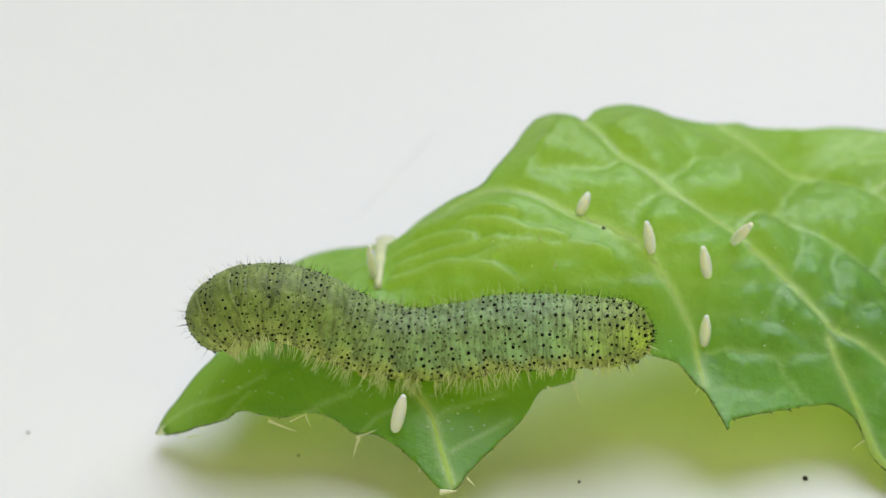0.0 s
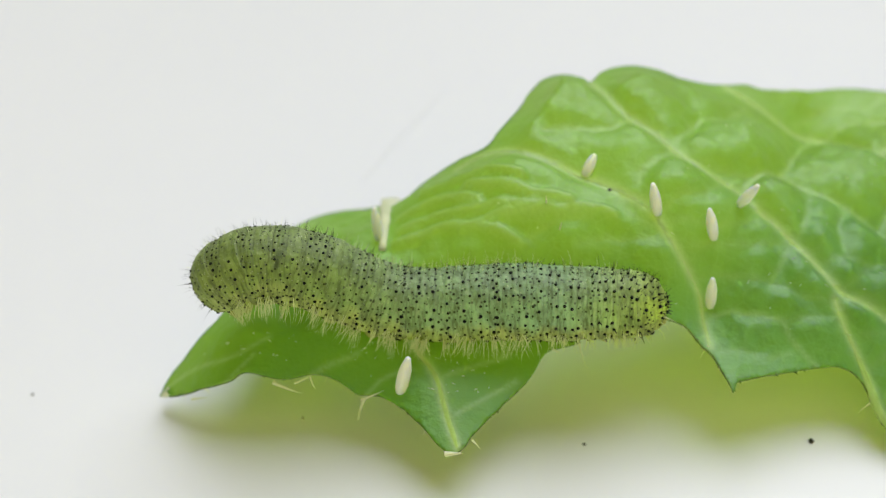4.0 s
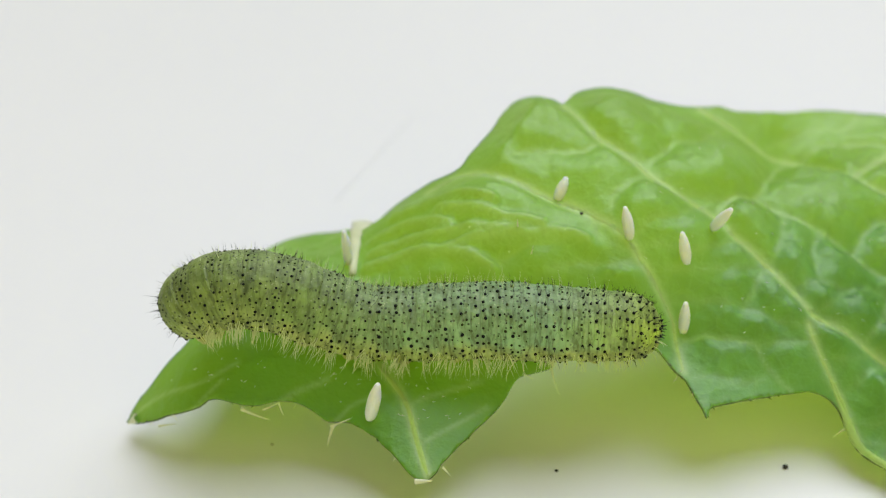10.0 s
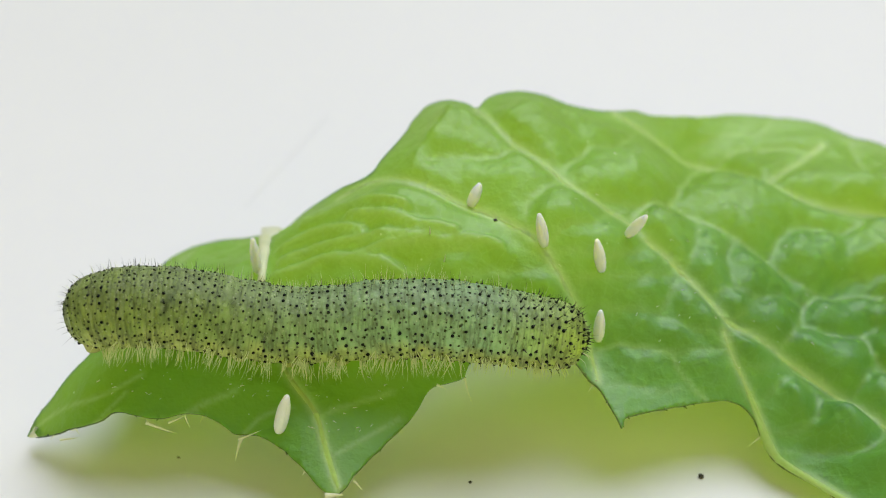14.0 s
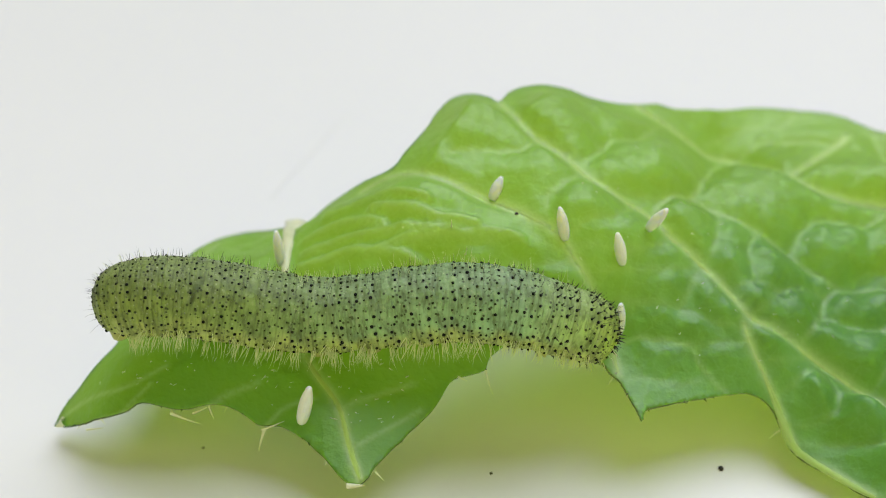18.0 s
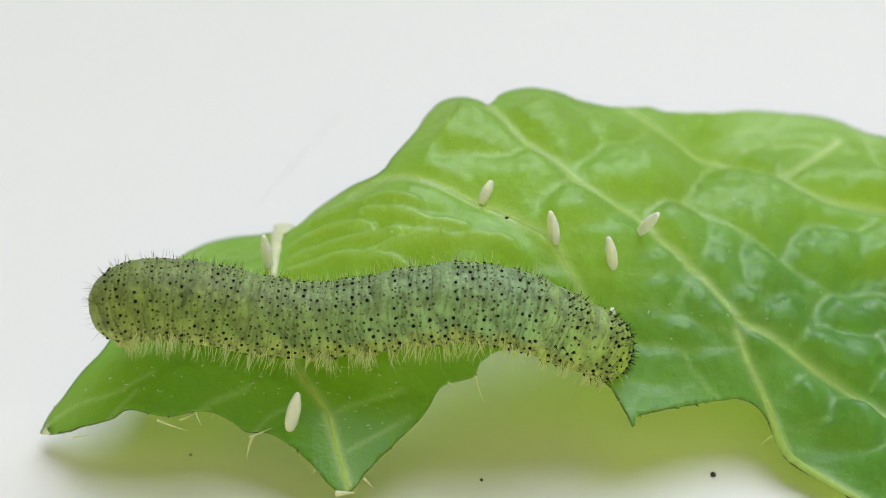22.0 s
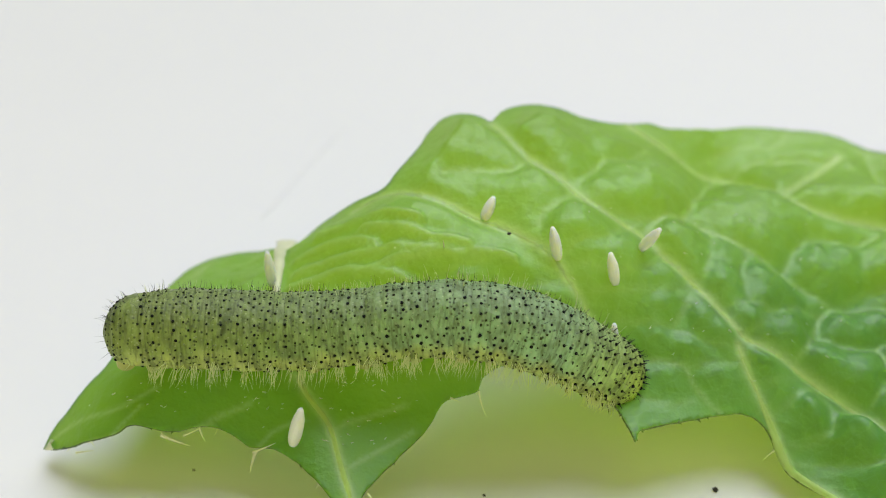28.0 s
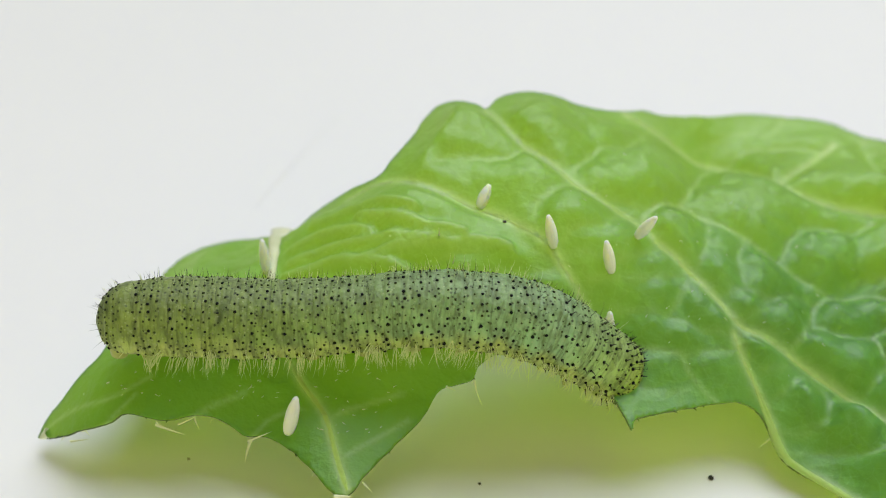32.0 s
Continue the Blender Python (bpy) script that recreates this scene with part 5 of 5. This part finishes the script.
    walk(segments[5], [(0, at(-5.158, 4.071, -25.1)), (0.5, at(-5.160, 4.074, -24.0)), (1, at(-5.168, 4.065, -23.8)), (1.5, at(-5.170, 4.077, -24.0)), (2, at(-5.174, 4.081, -24.1)), (2.5, at(-5.168, 4.089, -24.0)), (3, at(-5.115, 4.109, -23.8)), (3.5, at(-5.084, 4.116, -23.5)), (5.5, at(-5.068, 4.124, -23.2)), (6, at(-5.053, 4.148, -23.2)), (6.5, at(-5.031, 4.140, -23.1)), (7, at(-5.022, 4.154, -22.2)), (7.5, at(-5.013, 4.167, -21.4)), (8, at(-5.020, 4.152, -21.5)), (8.5, at(-5.037, 4.164, -21.9)), (9, at(-5.036, 4.194, -21.2)), (9.5, at(-5.020, 4.214, -20.4)), (10, at(-5.003, 4.215, -19.7)), (10.5, at(-4.984, 4.208, -19.1)), (11, at(-4.955, 4.209, -17.8)), (11.5, at(-4.821, 4.207, -13.7)), (12, at(-4.621, 4.160, -10.9)), (12.5, at(-4.526, 4.107, -10.1)), (13, at(-4.487, 4.073, -10.4)), (13.5, at(-4.448, 4.099, -10.1)), (14, at(-4.428, 4.111, -9.8)), (14.5, at(-4.417, 4.112, -9.7)), (16.5, at(-4.391, 4.145, -8.9)), (17, at(-4.382, 4.132, -8.9)), (17.5, at(-4.362, 4.129, -8.9)), (18, at(-4.327, 4.156, -8.8)), (18.5, at(-4.321, 4.156, -8.8)), (19, at(-4.324, 4.143, -8.4)), (19.5, at(-4.316, 4.134, -8.2)), (20, at(-4.290, 4.145, -8.0)), (20.5, at(-4.267, 4.155, -8.0)), (21, at(-4.248, 4.166, -8.2)), (21.5, at(-4.247, 4.172, -8.7)), (22, at(-4.214, 4.163, -9.3)), (22.5, at(-4.084, 4.221, -8.1)), (23, at(-3.814, 4.287, -1.5)), (23.5, at(-3.458, 4.257, 4.2)), (24, at(-3.310, 4.199, 5.0)), (24.5, at(-3.270, 4.178, 4.5)), (25, at(-3.219, 4.161, 4.3)), (25.5, at(-3.169, 4.169, 3.9)), (27.5, at(-3.129, 4.188, 3.1)), (28, at(-3.110, 4.172, 2.8)), (28.5, at(-3.083, 4.150, 2.6)), (29, at(-3.059, 4.174, 2.8)), (29.5, at(-3.054, 4.178, 2.6)), (30, at(-3.049, 4.184, 2.3)), (30.5, at(-3.043, 4.183, 2.3)), (31, at(-3.030, 4.176, 2.2)), (31.5, at(-3.010, 4.213, 2.6)), (32, at(-3.012, 4.220, 2.9))])
    walk(segments[6], [(0, at(-4.172, 3.577, -17.8)), (0.5, at(-4.174, 3.607, -16.4)), (1, at(-4.179, 3.602, -16.4)), (1.5, at(-4.185, 3.599, -17.2)), (2, at(-4.196, 3.596, -17.7)), (2.5, at(-4.192, 3.604, -17.8)), (3, at(-4.141, 3.623, -17.8)), (3.5, at(-4.099, 3.628, -17.7)), (5.5, at(-4.064, 3.634, -17.8)), (6, at(-4.051, 3.659, -17.9)), (6.5, at(-4.023, 3.657, -17.5)), (7, at(-3.994, 3.682, -16.6)), (7.5, at(-3.973, 3.707, -15.8)), (8, at(-3.978, 3.688, -15.9)), (8.5, at(-4.003, 3.688, -16.4)), (9, at(-3.989, 3.719, -16.1)), (9.5, at(-3.952, 3.750, -15.3)), (10, at(-3.917, 3.769, -14.3)), (10.5, at(-3.905, 3.783, -13.8)), (11, at(-3.900, 3.808, -13.5)), (11.5, at(-3.786, 3.898, -11.2)), (12, at(-3.579, 3.931, -7.9)), (12.5, at(-3.437, 3.902, -6.0)), (13, at(-3.349, 3.861, -5.6)), (13.5, at(-3.296, 3.896, -4.7)), (14, at(-3.275, 3.921, -4.1)), (14.5, at(-3.258, 3.930, -3.5)), (16.5, at(-3.216, 3.986, -2.2)), (17, at(-3.201, 3.972, -2.1)), (17.5, at(-3.170, 3.967, -2.2)), (18, at(-3.121, 3.996, -2.1)), (18.5, at(-3.107, 4.001, -1.6)), (19, at(-3.110, 3.996, -1.0)), (19.5, at(-3.097, 3.990, -0.7)), (20, at(-3.055, 4.008, -0.5)), (20.5, at(-3.027, 4.024, -0.3)), (21, at(-3.004, 4.034, -0.2)), (21.5, at(-2.998, 4.031, -0.4)), (22, at(-2.968, 4.014, -0.7)), (22.5, at(-2.872, 4.083, -1.0)), (23, at(-2.639, 4.268, 1.7)), (23.5, at(-2.306, 4.408, 7.2)), (24, at(-2.131, 4.390, 8.9)), (24.5, at(-2.064, 4.363, 8.7)), (25, at(-1.993, 4.345, 8.4)), (25.5, at(-1.926, 4.344, 7.9)), (27.5, at(-1.872, 4.335, 6.5)), (28, at(-1.841, 4.303, 5.7)), (28.5, at(-1.807, 4.277, 5.1)), (29, at(-1.790, 4.313, 5.6)), (29.5, at(-1.781, 4.309, 5.3)), (30, at(-1.770, 4.301, 4.9)), (30.5, at(-1.763, 4.295, 4.5)), (31, at(-1.748, 4.283, 3.9)), (31.5, at(-1.724, 4.331, 4.2)), (32, at(-1.724, 4.343, 4.6))])
    walk(segments[7], [(0, at(-3.025, 3.353, -2.9)), (0.5, at(-3.013, 3.420, -2.1)), (1, at(-3.023, 3.413, -2.2)), (1.5, at(-3.041, 3.392, -2.6)), (2, at(-3.054, 3.372, -3.4)), (2.5, at(-3.050, 3.379, -3.5)), (3, at(-2.995, 3.398, -3.9)), (3.5, at(-2.940, 3.408, -4.2)), (5.5, at(-2.907, 3.420, -5.6)), (6, at(-2.906, 3.451, -5.9)), (6.5, at(-2.865, 3.448, -5.6)), (7, at(-2.809, 3.492, -4.8)), (7.5, at(-2.768, 3.534, -4.4)), (8, at(-2.769, 3.515, -4.5)), (8.5, at(-2.806, 3.509, -4.3)), (9, at(-2.787, 3.543, -3.6)), (9.5, at(-2.735, 3.587, -2.6)), (10, at(-2.686, 3.622, -1.9)), (10.5, at(-2.661, 3.637, -2.3)), (11, at(-2.652, 3.648, -3.0)), (11.5, at(-2.576, 3.756, -3.7)), (12, at(-2.431, 3.868, -2.4)), (12.5, at(-2.273, 3.895, -0.0)), (13, at(-2.134, 3.871, 1.3)), (13.5, at(-2.068, 3.936, 2.7)), (14, at(-2.040, 3.978, 3.4)), (14.5, at(-2.009, 4.000, 4.2)), (16.5, at(-1.949, 4.090, 5.9)), (17, at(-1.930, 4.083, 6.4)), (17.5, at(-1.894, 4.076, 6.2)), (18, at(-1.836, 4.109, 6.1)), (18.5, at(-1.801, 4.129, 6.9)), (19, at(-1.794, 4.148, 7.8)), (19.5, at(-1.776, 4.152, 8.1)), (20, at(-1.726, 4.179, 8.2)), (20.5, at(-1.691, 4.199, 8.2)), (21, at(-1.661, 4.216, 8.4)), (21.5, at(-1.642, 4.214, 8.4)), (22, at(-1.605, 4.195, 8.0)), (22.5, at(-1.520, 4.226, 6.4)), (23, at(-1.327, 4.397, 5.0)), (23.5, at(-1.065, 4.617, 5.7)), (24, at(-0.893, 4.656, 6.9)), (24.5, at(-0.799, 4.643, 7.2)), (25, at(-0.702, 4.621, 6.8)), (25.5, at(-0.616, 4.605, 6.0)), (27.5, at(-0.556, 4.560, 4.6)), (28, at(-0.522, 4.506, 3.6)), (28.5, at(-0.489, 4.459, 2.3)), (29, at(-0.479, 4.503, 2.8)), (29.5, at(-0.465, 4.492, 3.0)), (30, at(-0.446, 4.478, 2.9)), (30.5, at(-0.431, 4.460, 2.2)), (31, at(-0.414, 4.422, 0.9)), (31.5, at(-0.393, 4.467, 0.9)), (32, at(-0.402, 4.494, 1.5))])
    walk(segments[8], [(0, at(-1.808, 3.491, 7.7)), (0.5, at(-1.787, 3.553, 7.1)), (1, at(-1.810, 3.539, 7.6)), (1.5, at(-1.844, 3.516, 7.8)), (2, at(-1.857, 3.482, 7.2)), (2.5, at(-1.836, 3.483, 6.5)), (3, at(-1.765, 3.484, 5.2)), (3.5, at(-1.698, 3.479, 3.3)), (5.5, at(-1.658, 3.429, -1.9)), (6, at(-1.653, 3.443, -3.3)), (6.5, at(-1.593, 3.448, -2.3)), (7, at(-1.524, 3.502, -1.8)), (7.5, at(-1.474, 3.545, -2.3)), (8, at(-1.484, 3.523, -2.7)), (8.5, at(-1.536, 3.533, -1.8)), (9, at(-1.514, 3.588, -0.6)), (9.5, at(-1.455, 3.657, 0.6)), (10, at(-1.391, 3.714, 1.3)), (10.5, at(-1.338, 3.706, 0.3)), (11, at(-1.312, 3.693, -0.3)), (11.5, at(-1.254, 3.752, -2.3)), (12, at(-1.164, 3.853, -4.1)), (12.5, at(-1.007, 3.934, -2.5)), (13, at(-0.848, 3.955, -0.6)), (13.5, at(-0.774, 4.058, 0.8)), (14, at(-0.742, 4.113, 1.4)), (14.5, at(-0.703, 4.161, 3.0)), (16.5, at(-0.626, 4.301, 5.1)), (17, at(-0.605, 4.310, 5.7)), (17.5, at(-0.573, 4.301, 5.2)), (18, at(-0.514, 4.329, 4.7)), (18.5, at(-0.464, 4.374, 5.9)), (19, at(-0.434, 4.418, 6.9)), (19.5, at(-0.409, 4.427, 6.6)), (20, at(-0.359, 4.457, 6.1)), (20.5, at(-0.322, 4.474, 5.9)), (21, at(-0.288, 4.495, 6.1)), (21.5, at(-0.266, 4.496, 6.1)), (22, at(-0.228, 4.467, 5.3)), (22.5, at(-0.136, 4.454, 3.6)), (23, at(0.052, 4.551, 0.7)), (23.5, at(0.286, 4.713, -2.3)), (24, at(0.441, 4.751, -3.2)), (24.5, at(0.545, 4.742, -3.2)), (25, at(0.662, 4.711, -3.6)), (25.5, at(0.750, 4.675, -4.6)), (27.5, at(0.805, 4.594, -5.7)), (28, at(0.829, 4.515, -7.0)), (28.5, at(0.860, 4.429, -8.9)), (29, at(0.876, 4.488, -7.8)), (29.5, at(0.883, 4.493, -7.1)), (30, at(0.898, 4.479, -7.1)), (30.5, at(0.924, 4.439, -7.6)), (31, at(0.947, 4.366, -9.0)), (31.5, at(0.967, 4.410, -8.6)), (32, at(0.948, 4.450, -8.0))])
    walk(segments[9], [(0, at(-0.634, 3.735, 6.2)), (0.5, at(-0.628, 3.770, 5.9)), (1, at(-0.679, 3.785, 7.3)), (1.5, at(-0.719, 3.768, 7.8)), (2, at(-0.724, 3.719, 7.5)), (2.5, at(-0.685, 3.711, 5.9)), (3, at(-0.599, 3.689, 3.9)), (3.5, at(-0.518, 3.596, 1.5)), (5.5, at(-0.414, 3.355, -4.6)), (6, at(-0.378, 3.339, -7.4)), (6.5, at(-0.323, 3.369, -4.9)), (7, at(-0.254, 3.425, -3.9)), (7.5, at(-0.189, 3.439, -4.7)), (8, at(-0.208, 3.407, -5.7)), (8.5, at(-0.280, 3.444, -4.2)), (9, at(-0.243, 3.527, -2.6)), (9.5, at(-0.172, 3.630, -1.5)), (10, at(-0.096, 3.714, -1.8)), (10.5, at(-0.021, 3.687, -2.9)), (11, at(0.016, 3.676, -3.4)), (11.5, at(0.085, 3.674, -5.0)), (12, at(0.161, 3.682, -7.5)), (12.5, at(0.289, 3.798, -7.4)), (13, at(0.416, 3.874, -6.5)), (13.5, at(0.497, 4.003, -5.9)), (14, at(0.548, 4.074, -5.1)), (14.5, at(0.590, 4.175, -3.6)), (16.5, at(0.674, 4.375, -1.9)), (17, at(0.697, 4.397, -1.5)), (17.5, at(0.713, 4.386, -3.3)), (18, at(0.766, 4.396, -4.4)), (18.5, at(0.818, 4.470, -3.0)), (19, at(0.872, 4.539, -1.5)), (19.5, at(0.895, 4.544, -2.7)), (20, at(0.933, 4.558, -4.8)), (20.5, at(0.953, 4.577, -5.6)), (21, at(0.990, 4.596, -5.2)), (21.5, at(1.007, 4.612, -5.4)), (22, at(1.042, 4.557, -7.1)), (22.5, at(1.148, 4.511, -9.6)), (23, at(1.336, 4.518, -11.8)), (23.5, at(1.575, 4.561, -14.7)), (24, at(1.715, 4.547, -16.2)), (24.5, at(1.811, 4.537, -16.1)), (25, at(1.922, 4.496, -16.3)), (25.5, at(1.987, 4.456, -18.5)), (27.5, at(2.051, 4.326, -17.9)), (28, at(2.066, 4.220, -19.4)), (28.5, at(2.095, 4.106, -22.3)), (29, at(2.127, 4.185, -20.7)), (29.5, at(2.129, 4.205, -20.2)), (30, at(2.139, 4.193, -20.2)), (30.5, at(2.157, 4.151, -20.2)), (31, at(2.177, 4.066, -21.9)), (31.5, at(2.205, 4.124, -21.4)), (32, at(2.196, 4.178, -20.2))])
    walk(segments[10], [(0, at(0.479, 3.795, 2.2)), (0.5, at(0.471, 3.827, 2.6)), (1, at(0.406, 3.872, 3.9)), (1.5, at(0.353, 3.864, 4.6)), (2, at(0.347, 3.813, 5.1)), (2.5, at(0.408, 3.770, 1.8)), (3, at(0.515, 3.709, -1.2)), (3.5, at(0.614, 3.573, -1.3)), (5.5, at(0.749, 3.216, -3.9)), (6, at(0.742, 3.139, -9.3)), (6.5, at(0.845, 3.231, -4.8)), (7, at(0.937, 3.311, -2.8)), (7.5, at(1.004, 3.308, -3.0)), (8, at(0.965, 3.250, -4.7)), (8.5, at(0.886, 3.325, -2.5)), (9, at(0.926, 3.444, -0.6)), (9.5, at(1.028, 3.568, -0.1)), (10, at(1.118, 3.635, -2.6)), (10.5, at(1.192, 3.586, -4.3)), (11, at(1.225, 3.566, -5.8)), (11.5, at(1.294, 3.537, -6.3)), (12, at(1.364, 3.498, -7.2)), (12.5, at(1.473, 3.601, -8.6)), (13, at(1.578, 3.683, -9.3)), (13.5, at(1.637, 3.819, -9.5)), (14, at(1.681, 3.909, -8.7)), (14.5, at(1.712, 4.038, -8.6)), (16.5, at(1.776, 4.266, -8.5)), (17, at(1.802, 4.292, -8.4)), (17.5, at(1.843, 4.232, -12.0)), (18, at(1.890, 4.213, -13.5)), (18.5, at(1.917, 4.318, -12.3)), (19, at(1.956, 4.423, -10.9)), (19.5, at(1.993, 4.398, -13.4)), (20, at(2.042, 4.355, -16.4)), (20.5, at(2.067, 4.348, -18.0)), (21, at(2.104, 4.381, -17.0)), (21.5, at(2.131, 4.390, -18.6)), (22, at(2.172, 4.292, -20.5)), (22.5, at(2.248, 4.190, -24.4)), (23, at(2.438, 4.159, -24.3)), (23.5, at(2.634, 4.167, -25.3)), (24, at(2.738, 4.138, -26.3)), (24.5, at(2.823, 4.136, -26.2)), (25, at(2.929, 4.096, -26.4)), (25.5, at(2.994, 4.001, -30.5)), (27.5, at(3.040, 3.902, -27.0)), (28, at(3.066, 3.760, -28.1)), (28.5, at(3.099, 3.568, -32.7)), (29, at(3.109, 3.692, -30.9)), (29.5, at(3.112, 3.717, -30.1)), (30, at(3.118, 3.704, -30.1)), (30.5, at(3.158, 3.657, -29.4)), (31, at(3.184, 3.530, -32.4)), (31.5, at(3.198, 3.601, -32.3)), (32, at(3.188, 3.688, -31.2))])
    walk(segments[11], [(0, at(1.436, 3.796, 0.8)), (0.5, at(1.411, 3.845, 2.1)), (1, at(1.347, 3.907, 2.9)), (1.5, at(1.269, 3.911, 3.9)), (2, at(1.235, 3.875, 5.2)), (2.5, at(1.349, 3.761, 0.0)), (3, at(1.502, 3.637, -4.1)), (3.5, at(1.609, 3.530, -1.6)), (5.5, at(1.710, 3.176, -0.5)), (6, at(1.604, 2.989, -8.8)), (6.5, at(1.817, 3.163, -2.8)), (7, at(1.945, 3.290, 0.2)), (7.5, at(1.983, 3.295, 1.0)), (8, at(1.911, 3.201, -1.3)), (8.5, at(1.839, 3.319, 1.3)), (9, at(1.861, 3.476, 3.8)), (9.5, at(2.017, 3.600, 3.3)), (10, at(2.139, 3.593, -1.8)), (10.5, at(2.199, 3.504, -4.4)), (11, at(2.223, 3.443, -7.1)), (11.5, at(2.269, 3.421, -6.7)), (12, at(2.324, 3.393, -5.7)), (12.5, at(2.460, 3.450, -8.3)), (13, at(2.592, 3.498, -10.0)), (13.5, at(2.596, 3.632, -10.7)), (14, at(2.585, 3.742, -10.2)), (14.5, at(2.594, 3.858, -11.7)), (16.5, at(2.622, 4.075, -13.4)), (17, at(2.651, 4.100, -13.4)), (17.5, at(2.786, 3.940, -18.1)), (18, at(2.817, 3.896, -19.7)), (18.5, at(2.795, 4.032, -18.9)), (19, at(2.791, 4.163, -18.4)), (19.5, at(2.886, 4.070, -21.4)), (20, at(2.998, 3.944, -24.2)), (20.5, at(3.073, 3.881, -25.7)), (21, at(3.096, 3.945, -24.6)), (21.5, at(3.147, 3.896, -27.2)), (22, at(3.201, 3.749, -28.9)), (22.5, at(3.202, 3.581, -33.7)), (23, at(3.389, 3.582, -32.1)), (23.5, at(3.482, 3.647, -32.1)), (24, at(3.536, 3.632, -33.0)), (24.5, at(3.612, 3.636, -33.0)), (25, at(3.712, 3.594, -33.4)), (25.5, at(3.809, 3.374, -38.3)), (27.5, at(3.773, 3.432, -33.1)), (28, at(3.840, 3.253, -33.4)), (28.5, at(3.914, 2.920, -38.9)), (29, at(3.851, 3.134, -37.2)), (29.5, at(3.856, 3.177, -36.0)), (30, at(3.853, 3.169, -35.8)), (30.5, at(3.959, 3.104, -34.2)), (31, at(4.012, 2.879, -38.0)), (31.5, at(3.992, 2.969, -38.4)), (32, at(3.952, 3.095, -37.8))])
    walk(segments[12], [(0, at(2.569, 3.801, 2.3)), (0.5, at(2.519, 3.879, 4.7)), (1, at(2.457, 3.955, 5.2)), (1.5, at(2.343, 3.978, 6.8)), (2, at(2.262, 3.966, 9.6)), (2.5, at(2.464, 3.750, 1.0)), (3, at(2.691, 3.534, -4.8)), (3.5, at(2.804, 3.492, 0.5)), (5.5, at(2.843, 3.182, 6.2)), (6, at(2.605, 2.835, -5.7)), (6.5, at(2.976, 3.115, 1.0)), (7, at(3.147, 3.310, 4.9)), (7.5, at(3.135, 3.334, 7.1)), (8, at(3.016, 3.194, 4.4)), (8.5, at(2.957, 3.364, 7.3)), (9, at(2.948, 3.570, 10.5)), (9.5, at(3.184, 3.684, 8.1)), (10, at(3.359, 3.559, -0.4)), (10.5, at(3.398, 3.412, -4.2)), (11, at(3.415, 3.286, -8.4)), (11.5, at(3.422, 3.284, -7.2)), (12, at(3.449, 3.290, -4.0)), (12.5, at(3.643, 3.279, -7.9)), (13, at(3.827, 3.277, -9.8)), (13.5, at(3.752, 3.406, -10.8)), (14, at(3.654, 3.541, -10.6)), (14.5, at(3.635, 3.625, -13.9)), (16.5, at(3.616, 3.811, -17.7)), (17, at(3.647, 3.835, -17.9)), (17.5, at(3.930, 3.530, -22.6)), (18, at(3.935, 3.458, -24.1)), (18.5, at(3.844, 3.634, -23.8)), (19, at(3.779, 3.794, -24.3)), (19.5, at(3.968, 3.597, -27.3)), (20, at(4.186, 3.359, -28.9)), (20.5, at(4.345, 3.216, -29.8)), (21, at(4.341, 3.325, -28.8)), (21.5, at(4.428, 3.178, -32.2)), (22, at(4.503, 2.969, -33.5)), (22.5, at(4.396, 2.714, -38.7)), (23, at(4.574, 2.781, -36.3)), (23.5, at(4.515, 2.952, -36.0)), (24, at(4.500, 2.960, -36.8)), (24.5, at(4.566, 2.971, -36.8)), (25, at(4.658, 2.925, -37.4)), (25.5, at(4.813, 2.521, -42.3)), (27.5, at(4.639, 2.828, -36.5)), (28, at(4.770, 2.602, -36.2)), (28.5, at(4.914, 2.065, -41.8)), (29, at(4.740, 2.412, -40.4)), (29.5, at(4.748, 2.486, -38.4)), (30, at(4.735, 2.492, -37.7)), (30.5, at(4.939, 2.401, -35.0)), (31, at(5.040, 2.028, -39.5)), (31.5, at(4.971, 2.142, -40.1)), (32, at(4.883, 2.322, -40.0))])


motions()
